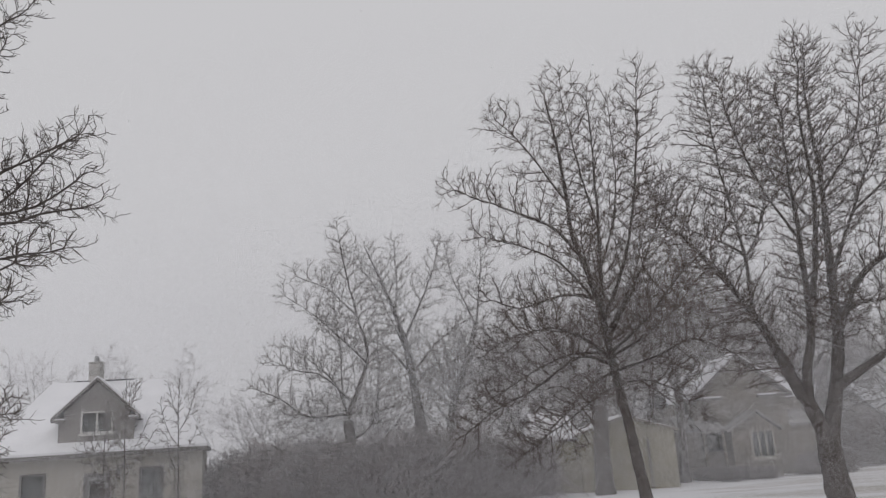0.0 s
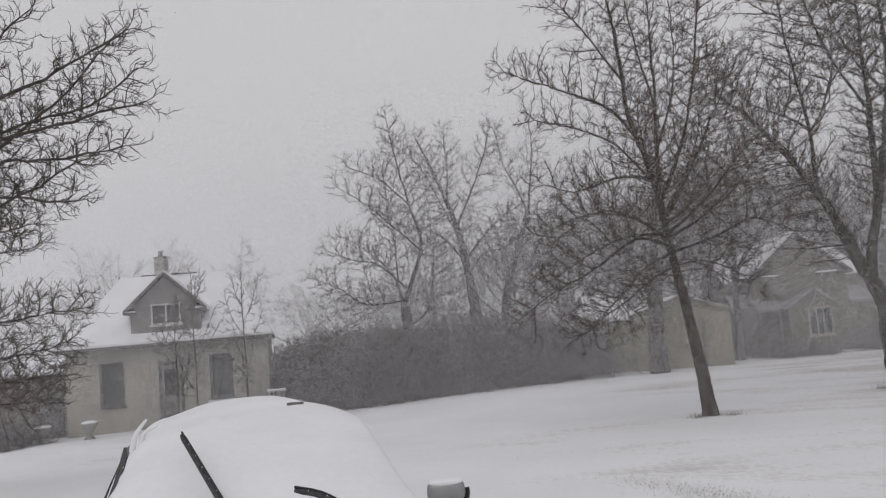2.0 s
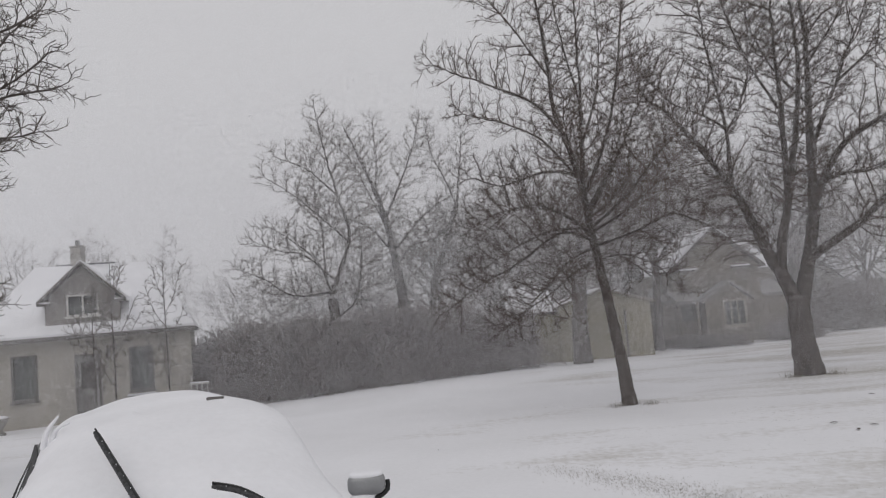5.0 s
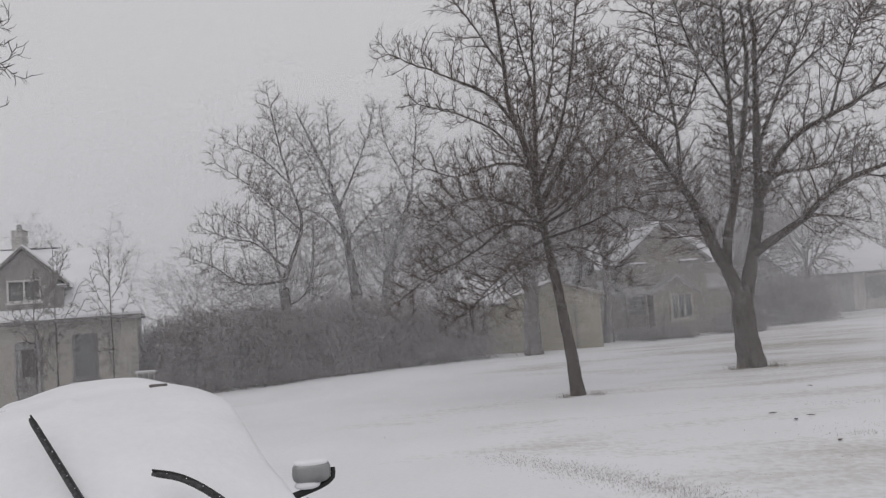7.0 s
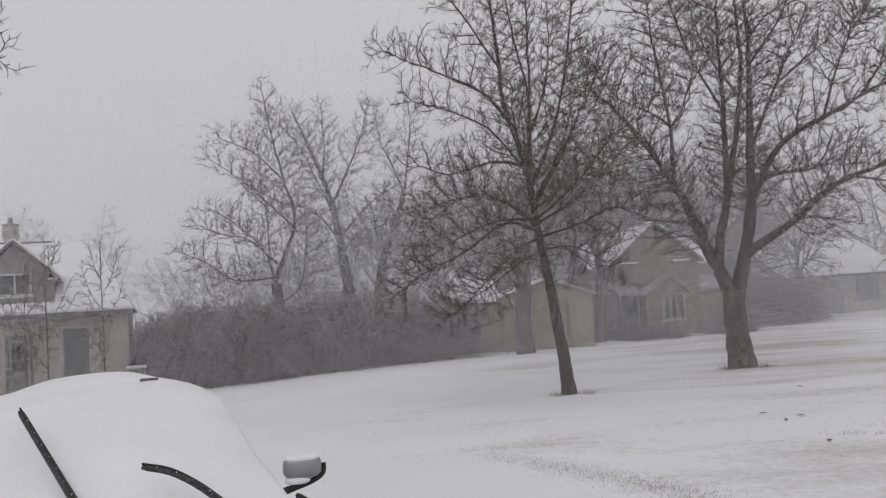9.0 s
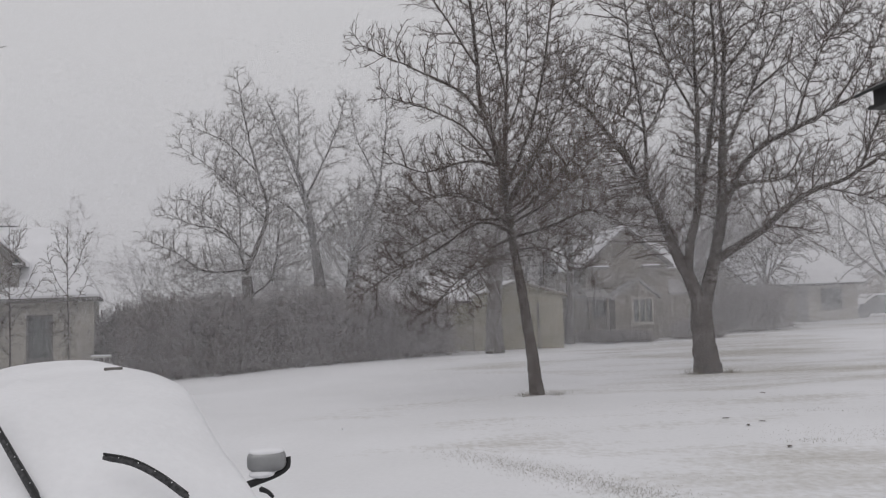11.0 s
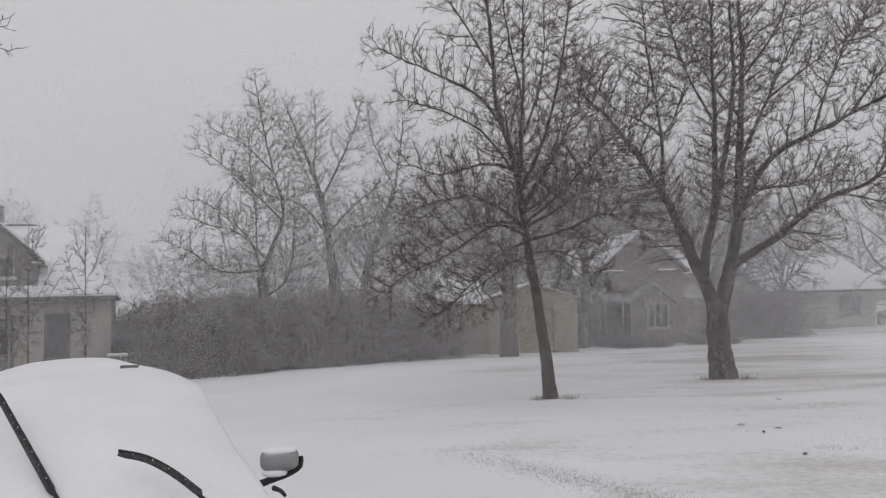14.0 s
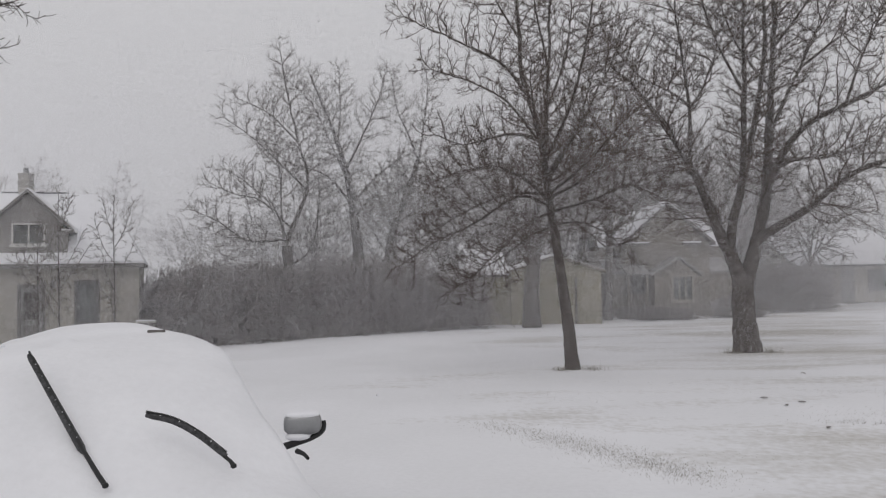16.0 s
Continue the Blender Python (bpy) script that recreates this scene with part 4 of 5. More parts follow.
def chimney():
    ob = empty("chimney", (-14.98, 29.0, 5.12), "pale block chimney with a clay pot", "chimney")
    for k in range(6):
        part("block_course", box(bmesh.new(), -0.20, 0.20, -0.20, 0.20, -0.35 + 0.222 * k, -0.135 + 0.222 * k, 0.012), BRICK, ob)
    part("cap", box(bmesh.new(), -0.225, 0.225, -0.225, 0.225, 0.982, 1.04, 0.015), BRICK, ob)
    bm = bmesh.new()
    bmesh.ops.create_cone(bm, cap_ends=True, segments=14, radius1=0.10, radius2=0.085, depth=0.22, matrix=Matrix.Translation((0, 0, 1.152)))
    part("pot", bm, METAL, ob)
    an = empty("aerial", (-14.69, 29.1, 5.28), "long horizontal rooftop aerial on a short mast", "aerial")
    t = Tubes()
    t.add([(-1.15, -0.1, 0.20), (1.17, -0.1, 0.14)], [0.03, 0.03], 6)
    link_mesh("boom", t.mesh("boom"), RUBBER, an)
    t = Tubes()
    t.add([(-0.45, -0.1, -0.3), (-0.45, -0.1, 0.62)], [0.018, 0.014], 6)
    link_mesh("mast", t.mesh("mast"), METAL, an)
    for rx in (-1.0, -0.7, 0.5, 0.95):
        t = Tubes()
        t.add([(rx, -0.4, 0.165 - 0.025 * rx), (rx, 0.3, 0.165 - 0.025 * rx)], [0.008, 0.008], 4)
        link_mesh("rod", t.mesh("rod"), METAL, an)


chimney()


def side_shed():
    ob = empty("side_shed", (0, 0, 0), "low dark shed leaning against the cream house", "shed")
    ob.matrix_world = HOUSE @ Matrix.Translation((-6.605, 0.5, 0.02))
    part("wall", box(bmesh.new(), -3.6, 0, 0, 3.4, 0, 2.0), BROWN, ob)
    rf = part("roof", prism(bmesh.new(), [(-0.25, 1.99), (3.5, 2.45), (3.5, 2.57), (-0.25, 2.11)], -3.8, 0), SHINGLE, ob)
    part("roof_snow", prism(bmesh.new(), [(-0.25, 2.114), (3.5, 2.574), (3.5, 2.64), (-0.23, 2.17)], -3.8, 0), SNOW, rf)
    dr = part("door", box(bmesh.new(), -1.05, -0.2, -0.06, -0.003, 0.08, 1.85, 0.01), TRIM_DARK, ob, "dark plank door")
    for k in range(4):
        part("plank", box(bmesh.new(), -1.04 + 0.21 * k, -0.845 + 0.21 * k, -0.085, -0.062, 0.1, 1.83, 0.006), TRIM_DARK, dr)


side_shed()


def planter(x, y, label):
    ob = empty("garden_urn", (x, y, float(ground_z(x, y)) - 0.01), label, "planter", "garden urns")
    bm = bmesh.new()
    prof = [(0.17, 0), (0.17, 0.06), (0.10, 0.10), (0.08, 0.20), (0.15, 0.30), (0.22, 0.42), (0.25, 0.48), (0.25, 0.52)]
    rings = []
    for r, z in prof:
        rings.append([bm.verts.new((r * math.cos(k * math.tau / 16), r * math.sin(k * math.tau / 16), z)) for k in range(16)])
    for a, b in zip(rings, rings[1:]):
        for k in range(16):
            bm.faces.new((a[k], a[(k + 1) % 16], b[(k + 1) % 16], b[k]))
    bm.faces.new(rings[0][::-1])
    bm.faces.new(rings[-1])
    smooth(part("bowl", bm, CONCRETE, ob))
    bm = bmesh.new()
    bmesh.ops.create_uvsphere(bm, u_segments=16, v_segments=8, radius=0.25, matrix=Matrix.Translation((0, 0, 0.52)) @ Matrix.Diagonal((1, 1, 0.3, 1)))
    smooth(part("snow_cap", bm, SNOW, ob, "cap of snow"))


planter(-14.75, 23.4, "stone urn capped with snow before the house")
planter(-16.0, 22.9, "stone urn capped with snow before the shed")
planter(-9.55, 25.3, "stone urn capped with snow at the house corner")


def corner_railing():
    """A short white railing at the corner of the house, topped with snow."""
    ob = empty("step_railing", (-9.55, 26.1, float(ground_z(-9.55, 26.1)) - 0.01), "short pale step railing topped with snow", "railing")
    for k in range(4):
        part("post", box(bmesh.new(), -0.27 + 0.18 * k - 0.015, -0.27 + 0.18 * k + 0.015, -0.015, 0.015, 0, 0.88), TRIM_PALE, ob)
    rail = part("handrail", box(bmesh.new(), -0.34, 0.34, -0.03, 0.03, 0.882, 0.93, 0.008), TRIM_PALE, ob)
    part("snow_strip", box(bmesh.new(), -0.33, 0.33, -0.028, 0.028, 0.932, 0.975, 0.012), SNOW, rail)


corner_railing()


def garage():
    ob = empty("garage", (4.93, 31.5, 0.08), "tan garage with panelled door and snowy roof", "garage")
    lx0, lx1, deep, eave, peak = -1.82, 1.82, 5.4, 2.16, 2.72
    part("front_wall", wall(bmesh.new(), lx0, lx1, 0, 0.15, 0, eave, [(-1.16, 0.76, 0.0, 1.86)]), TAN, ob)
    for xa in (lx0, lx1 - 0.15):
        box_part("side_wall", (xa, xa + 0.15, 0.152, deep, 0, eave), TAN, ob)
    box_part("back_wall", (lx0 + 0.152, lx1 - 0.152, deep - 0.15, deep, 0, eave), TAN, ob)
    part("gable", prism(bmesh.new(), [(lx0, eave + 0.002), (lx1, eave + 0.002), (0, peak)], 0, 0.12, "y"), TAN, ob)
    for xe in (lx0 - 0.18, lx1 + 0.18):
        rf = part("roof", prism(bmesh.new(), [(xe, eave - 0.06), (0, peak + 0.02), (0, peak + 0.11), (xe, eave + 0.03)], -0.22, deep + 0.2, "y"), BROWN, ob)
        part("roof_snow", prism(bmesh.new(), [(xe, eave + 0.034), (0, peak + 0.114), (0, peak + 0.15), (xe, eave + 0.07)], 0.1, deep + 0.2, "y"), SNOW, rf)
    dr = part("garage_door", box(bmesh.new(), -1.16, 0.76, 0.06, 0.10, 0, 1.86), TAN, ob, "tan panelled lift-up door")
    for k in range(5):
        for h in range(2):
            part("panel", box(bmesh.new(), -1.13 + 0.945 * h, -0.215 + 0.945 * h, 0.035, 0.058, 0.02 + k * 0.368, 0.358 + k * 0.368, 0.008), TAN, dr)
    part("door_jamb", box(bmesh.new(), -1.26, -1.162, -0.03, -0.003, 0, 1.9), TRIM_PALE, ob)
    part("door_jamb", box(bmesh.new(), 0.762, 0.84, -0.03, -0.003, 0, 1.9), TRIM_DARK, ob)
    part("lintel", box(bmesh.new(), -1.26, 0.84, -0.03, -0.003, 1.904, 1.98), TAN, ob)
    for k in range(9):
        part("siding_board", box(bmesh.new(), lx0 + 0.02, -1.265, -0.014, -0.002, 0.02 + k * 0.235, 0.245 + k * 0.235, 0.004), TAN, ob)
        part("siding_board", box(bmesh.new(), 0.845, lx1 - 0.02, -0.014, -0.002, 0.02 + k * 0.235, 0.245 + k * 0.235, 0.004), TAN, ob)
    sh = empty("lean_to", (3.05, 31.7, 0.08), "grey-tan lean-to beside the garage with snow on top", "shed")
    part("wall", box(bmesh.new(), -1.55, 0.05, 0, 3.4, 0, 1.98), TAN, sh)
    rf = part("roof", prism(bmesh.new(), [(-0.2, 1.98), (3.5, 3.05), (3.5, 3.13), (-0.2, 2.06)], -1.7, 0.0), TRIM_DARK, sh)
    part("roof_snow", prism(bmesh.new(), [(-0.18, 2.064), (3.5, 3.134), (3.5, 3.22), (-0.16, 2.14)], -1.7, 0.0), SNOW, rf)


garage()


def brown_house():
    """A tall narrow gable over a wider ground floor, with a small glazed porch before it."""
    ob = empty("brown_house", (11.0, 35.2, 0.08), "brown gabled house with a snow-topped porch bay", "house")
    gl, gr, gc, eave, peak = -2.35, 1.45, -0.45, 3.36, 5.02
    part("front_wall", wall(bmesh.new(), gl, gr, 0, 0.2, 0, eave), BROWN, ob)
    for xa in (gl, gr - 0.2):
        box_part("side_wall", (xa, xa + 0.2, 0.202, 7.5, 0, eave), BROWN, ob)
    box_part("back_wall", (gl + 0.202, gr - 0.202, 7.3, 7.5, 0, eave), BROWN, ob)
    part("gable", prism(bmesh.new(), [(gl, eave + 0.002), (gr, eave + 0.002), (gc, peak)], 0.02, 0.18, "y"), BROWN, ob)
    for xe in (gl - 0.22, gr + 0.22):
        rf = part("roof", prism(bmesh.new(), [(xe, eave - 0.12), (gc, peak + 0.04), (gc, peak + 0.16), (xe, eave)], -0.3, 7.7, "y"), TRIM_DARK, ob)
        part("roof_snow", prism(bmesh.new(), [(xe, eave + 0.004), (gc, peak + 0.164), (gc, peak + 0.24), (xe, eave + 0.08)], -0.28, 7.7, "y"), SNOW, rf)
    # cross roof behind the gable, seen on both sides of it
    for xa, xb in ((-3.3, gl - 0.23), (gr + 0.23, 2.6)):
        rf = part("cross_roof", prism(bmesh.new(), [(1.2, 3.2), (4.2, 4.5), (7.2, 3.2)], xa, xb), SHINGLE, ob)
        part("cross_snow", prism(bmesh.new(), [(1.15, 3.22), (4.2, 4.53), (7.25, 3.22), (7.25, 3.3), (4.2, 4.62), (1.15, 3.3)], xa, xb), SNOW, rf)
        part("cross_wall", box(bmesh.new(), xa + 0.1, xb - 0.002, 1.4, 7.0, 2.0, 3.2), BROWN, ob)
    for xa, xb in ((gl - 0.2, -1.3), (0.25, 1.05)):
        ld = part("ledge", box(bmesh.new(), xa, xb, -0.30, -0.003, eave - 0.10, eave - 0.02), TRIM_DARK, ob)
        part("ledge_snow", box(bmesh.new(), xa, xb, -0.29, -0.005, eave - 0.018, eave + 0.05, 0.02), SNOW, ld)
    # the wider ground floor
    for xa, xb in ((-3.26, gl - 0.003), (gr + 0.003, 2.48)):
        part("wing", box(bmesh.new(), xa, xb, 0.02, 6.5, 0, 2.0), BROWN, ob)
        part("wing_roof", prism(bmesh.new(), [(-0.2, 1.98), (1.38, 2.6), (1.38, 2.7), (-0.2, 2.08)], xa, xb), DUSTED, ob, "shingles dusted with snow")
    for k in range(8):
        part("siding_board", box(bmesh.new(), gl + 0.02, gr - 0.02, -0.016, -0.002, 2.02 + k * 0.155, 2.165 + k * 0.155, 0.004), BROWN, ob)
    window_unit(ob, -2.32, -1.5, 1.20, 1.88, -0.06, TRIM_DARK, 1)
    # porch bay
    py = -1.2
    bay = part("porch", wall(bmesh.new(), -1.38, 0.5, py, py + 0.15, 0, 1.98, [(-0.64, 0.33, 0.78, 1.92)]), BROWN, ob, "glazed porch bay")
    for xa in (-1.38, 0.35):
        part("porch_side", box(bmesh.new(), xa, xa + 0.15, py + 0.152, -0.02, 0, 1.98), BROWN, bay)
    part("porch_gable", prism(bmesh.new(), [(-1.3, 1.982), (0.42, 1.982), (-0.28, 2.6)], py, py + 0.12, "y"), BROWN, bay)
    for xe in (-1.58, 0.68):
        part("porch_roof", prism(bmesh.new(), [(xe, 1.86), (-0.28, 2.64), (-0.28, 2.74), (xe, 1.96)], py - 0.2, -0.02, "y"), DUSTED, bay, "shingles dusted with snow")
    window_unit(ob, -0.64, 0.33, 0.78, 1.92, py, STUCCO, 2, "bay_window")
    # veranda beside the porch
    part("veranda_roof", prism(bmesh.new(), [(py - 0.1, 1.94), (-0.02, 2.35), (-0.02, 2.43), (py - 0.1, 2.02)], -2.6, -1.6), DUSTED, ob, "shingles dusted with snow")
    for px in (-2.55, -1.75):
        part("veranda_post", box(bmesh.new(), px, px + 0.1, py, py + 0.1, 0, 1.95, 0.01), BROWN, ob)


brown_house()


def far_house():
    g = 0.1
    ob = empty("far_house", (25.0, 47.0, g), "pale bungalow with a broad snowy roof", "house")
    x0, x1, y0, y1 = -4.6, 1.75, -3.0, 5.0
    bm = wall(bmesh.new(), x0, x1, y0, y0 + 0.2, 0, 2.25, [(-0.45, 0.85, 0.75, 1.95), (-2.0, -1.2, 0.1, 2.05)])
    part("front_wall", bm, STUCCO, ob)
    box_part("back_wall", (x0, x1, y1 - 0.2, y1, 0, 2.25), STUCCO, ob)
    for xa in (x0, x1 - 0.2):
        part("side_wall", prism(bmesh.new(), [(y0 + 0.2, 0), (y1 - 0.2, 0), (y1 - 0.2, 2.25), (1.0, 4.0), (y0 + 0.2, 2.25)], xa, xa + 0.2), STUCCO, ob)
    for ye in (-3.6, 5.6):
        rf = part("roof", prism(bmesh.new(), [(ye, 2.1), (1.0, 4.1), (1.0, 4.22), (ye, 2.22)], x0 - 0.3, x1 + 0.35), SHINGLE, ob)
        part("roof_snow", prism(bmesh.new(), [(ye, 2.224), (1.0, 4.224), (1.0, 4.32), (ye, 2.30)], x0 - 0.3, x1 + 0.35), SNOW, rf)
    window_unit(ob, -0.45, 0.85, 0.75, 1.95, y0, TRIM_DARK, 0)
    part("door", box(bmesh.new(), -2.0, -1.2, y0 + 0.05, y0 + 0.1, 0.1, 2.05), BLIND, ob)
    part("doorstep", box(bmesh.new(), -2.2, -1.0, y0 - 0.8, y0 - 0.003, 0, 0.1, 0.02), CONCRETE, ob)
    b2 = empty("outbuilding", (35.0, 58.0, 0.1), "faint grey outbuilding with a snowy roof", "outbuilding")
    part("wall", box(bmesh.new(), -4, 5, -3, 3, 0, 2.8), BROWN, b2)
    rf = part("roof", prism(bmesh.new(), [(-3.4, 2.7), (0, 4.2), (3.4, 2.7)], -4.4, 5.4), SHINGLE, b2)
    part("roof_snow", prism(bmesh.new(), [(-3.45, 2.72), (0, 4.24), (3.45, 2.72), (3.45, 2.8), (0, 4.34), (-3.45, 2.8)], -4.4, 5.4), SNOW, rf)


far_house()


def distant_car():
    """Local axes: x along the car, y away from the lawn."""
    ob = empty("distant_car", (27.2, 45.4, 0.10), "dark car parked by the far house under snow", "car")
    part("body", prism(bmesh.new(), [(0, 0.42), (0.1, 0.30), (4.2, 0.30), (4.35, 0.45), (4.35, 0.84), (3.3, 0.92), (0.95, 0.92), (0.08, 0.80)], 0, 1.7, "y"), PAINT, ob)
    cab = part("cabin", prism(bmesh.new(), [(0.9, 0.922), (1.55, 1.38), (3.0, 1.38), (3.65, 0.922)], 0.12, 1.58, "y"), PAINT, ob)
    for xa, xb, xc, xd in ((1.15, 1.62, 2.2, 2.2), (2.28, 2.28, 2.95, 3.38)):
        part("side_window", prism(bmesh.new(), [(xa, 0.96), (xb, 1.32), (xc, 1.32), (xd, 0.96)], 0.10, 0.118, "y"), RUBBER, cab, "dark side glass")
    part("roof_snow", prism(bmesh.new(), [(0.86, 0.95), (1.5, 1.40), (1.56, 1.48), (3.0, 1.48), (3.05, 1.40), (1.56, 1.384)], 0.1, 1.6, "y"), SNOW, ob, "snow over roof and windscreen")
    part("bonnet_snow", prism(bmesh.new(), [(0.06, 0.82), (0.95, 0.925), (0.93, 0.98), (0.1, 0.90)], 0.05, 1.65, "y"), SNOW, ob, "snow on the bonnet")
    for wx in (0.8, 3.5):
        for wy in (0.09, 1.61):
            bm = bmesh.new()
            bmesh.ops.create_cone(bm, cap_ends=True, segments=20, radius1=0.31, radius2=0.31, depth=0.2, matrix=Matrix.Translation((wx, wy, 0.31)) @ Matrix.Rotation(radians(90), 4, "X"))
            wh = part("wheel", bm, RUBBER, ob, "black tyre")
            bm = bmesh.new()
            bmesh.ops.create_cone(bm, cap_ends=True, segments=16, radius1=0.18, radius2=0.18, depth=0.215, matrix=Matrix.Translation((wx, wy, 0.31)) @ Matrix.Rotation(radians(90), 4, "X"))
            part("rim", bm, METAL, wh)


distant_car()


def bird_feeder():
    """A small dark roofed feeder on a post."""
    ob = empty("bird_feeder", (2.755, 4.0, float(ground_z(2.755, 4.0)) - 0.02), "dark roofed bird feeder on a wooden post", "bird feeder")
    z = 3.20
    part("post", box(bmesh.new(), -0.035, 0.035, -0.035, 0.035, 0, z, 0.008), BARK, ob)
    part("tray", box(bmesh.new(), -0.15, 0.15, -0.12, 0.12, z + 0.002, z + 0.022, 0.005), RUBBER, ob)
    part("house", box(bmesh.new(), -0.125, 0.125, -0.10, 0.10, z + 0.024, z + 0.11, 0.004), RUBBER, ob, "black feeder box")
    part("gable", prism(bmesh.new(), [(-0.125, z + 0.112), (0.125, z + 0.112), (0, z + 0.168)], -0.10, 0.10, "y"), RUBBER, ob)
    for sx in (-1, 1):
        part("roof", prism(bmesh.new(), [(sx * 0.205, z + 0.075), (0, z + 0.172), (0, z + 0.188), (sx * 0.205, z + 0.091)], -0.14, 0.14, "y"), RUBBER, ob, "dark pitched roof")


bird_feeder()


# ---------------------------------------------------------------- the parked car
def car():
    """Local axes: x across the car to its left side, y towards its tail, z up."""
    ob = empty("parked_car", (-1.384, 3.665, 0.13), "large grey car under thick snow with wipers raised", "car")
    ob.matrix_world = Matrix.Translation((-1.384, 3.665, 0.13)) @ Matrix.Rotation(math.atan2(0.522, 0.853), 4, "Z")

    def loft(sections, mat, name, label="", parent=None):
        bm = bmesh.new()
        rings = [[bm.verts.new(c) for c in s] for s in sections]
        for a, b in zip(rings, rings[1:]):
            for k in range(len(a)):
                bm.faces.new((a[k], a[(k + 1) % len(a)], b[(k + 1) % len(a)], b[k]))
        bm.faces.new(rings[0][::-1])
        bm.faces.new(rings[-1])
        bmesh.ops.recalc_face_normals(bm, faces=bm.faces)
        bmesh.ops.bevel(bm, geom=bm.edges[:], offset=0.015, segments=1, affect="EDGES")
        return smooth(part(name, bm, mat, parent or ob, label))

    def section(y, w, z0, z1, crown=0.03):
        return [(-w, y, z0), (-w * 1.03, y, (z0 + z1) / 2), (-w * 0.97, y, z1 - 0.03), (-w * 0.5, y, z1 + crown * 0.7), (0, y, z1 + crown), (w * 0.5, y, z1 + crown * 0.7), (w * 0.97, y, z1 - 0.03), (w * 1.03, y, (z0 + z1) / 2), (w, y, z0)]
    loft([section(-1.25, 0.72, 0.38, 0.86), section(-1.1, 0.86, 0.32, 0.98), section(-0.5, 0.92, 0.30, 1.05), section(0.0, 0.94, 0.30, 1.10), section(1.5, 0.95, 0.30, 1.10), section(3.4, 0.94, 0.32, 1.10), section(3.8, 0.86, 0.40, 1.05)], PAINT, "body")
    loft([section(0.05, 0.80, 1.02, 1.06, 0.01), section(0.45, 0.74, 1.02, 1.26, 0.02), section(1.0, 0.66, 1.02, 1.54, 0.03), section(1.4, 0.64, 1.02, 1.62, 0.04), section(3.0, 0.62, 1.02, 1.62, 0.04), section(3.5, 0.64, 1.02, 1.20, 0.02)], PAINT, "cabin")
    # side windows with dark rubber edges
    for s in (-1, 1):
        for ya, yb in ((0.75, 1.55), (1.62, 2.45), (2.52, 3.2)):
            bm = bmesh.new()
            low, high = (0.80, 0.69) if s > 0 else (0.74, 0.60)
            lo = [(s * low, ya - 0.25 * (ya < 1), 1.12), (s * low, yb, 1.12), (s * high, yb, 1.56), (s * high, ya + 0.2 * (ya < 1), 1.56)]
            hi = [(c[0] + s * 0.02, c[1], c[2]) for c in lo]
            a, b = [bm.verts.new(c) for c in lo], [bm.verts.new(c) for c in hi]
            bm.faces.new(a)
            bm.faces.new(b[::-1])
            for k in range(4):
                bm.faces.new((a[k], b[k], b[(k + 1) % 4], a[(k + 1) % 4]))
            bmesh.ops.recalc_face_normals(bm, faces=bm.faces)
            part("side_window", bm, RUBBER, ob, "dark side glass")
    for wx, wy in ((-0.86, -0.55), (0.86, -0.55), (-0.86, 2.75), (0.86, 2.75)):
        tyre = bmesh.new()
        bmesh.ops.create_cone(tyre, cap_ends=True, segments=28, radius1=0.37, radius2=0.37, depth=0.24, matrix=Matrix.Translation((wx, wy, 0.37)) @ Matrix.Rotation(radians(90), 4, "Y"))
        bmesh.ops.bevel(tyre, geom=tyre.edges[:], offset=0.02, segments=2, affect="EDGES")
        wh = part("wheel", tyre, RUBBER, ob, "black tyre")
        rim = bmesh.new()
        bmesh.ops.create_cone(rim, cap_ends=True, segments=24, radius1=0.23, radius2=0.2, depth=0.26, matrix=Matrix.Translation((wx, wy, 0.37)) @ Matrix.Rotation(radians(90), 4, "Y"))
        part("rim", rim, METAL, wh, "steel rim")
    # the blanket of snow over bonnet, windscreen and roof
    nu, nv = 90, 56
    us = np.linspace(-1.15, 3.55, nu)
    vs = np.linspace(-1, 1, nv)
    U, V = np.meshgrid(us, vs, indexing="ij")
    top = np.interp(U, [-1.15, -0.6, -0.1, 0.1, 0.45, 0.95, 1.35, 1.9, 3.0, 3.3, 3.55], [1.02, 1.13, 1.20, 1.26, 1.47, 1.715, 1.80, 1.845, 1.84, 1.70, 1.35])
    half = np.interp(U, [-1.15, -0.4, 0.0, 0.3, 0.9, 1.4, 3.0, 3.55], [0.74, 0.90, 0.91, 0.88, 0.80, 0.80, 0.78, 0.74])
    half = half * np.where(V > 0, np.interp(U, [0.6, 1.5, 3.0], [1.0, 1.13, 1.13]), np.interp(U, [-0.4, 0.0, 0.9, 1.2, 1.5, 1.9, 2.5, 3.0], [1.0, 0.91, 1.0, 0.93, 0.875, 0.83, 0.78, 0.72]))
    A = np.abs(V)
    round_off = np.clip((A - 0.45) / 0.45, 0, 1)
    Xs = np.sign(V) * half * (np.minimum(A / 0.9, 1) * 0.97 + np.clip((A - 0.9) / 0.1, 0, 1) * 0.03)
    Zs = top - 0.02 * np.minimum(A / 0.45, 1) ** 2 - np.interp(U, [-1.15, 0, 0.5, 1.2, 3.5], [0.08, 0.10, 0.10, 0.17, 0.17]) * round_off ** 2.2
    Zs += np.where(V > 0, 0.07 * round_off ** 2, 0.05 * V) * np.interp(U, [0.6, 1.6], [0, 1]) + 0.03 * np.clip(V, 0, 0.6) * np.interp(U, [0.8, 1.6], [0, 1])
    skirt = np.clip((A - 0.9) / 0.1, 0, 1)
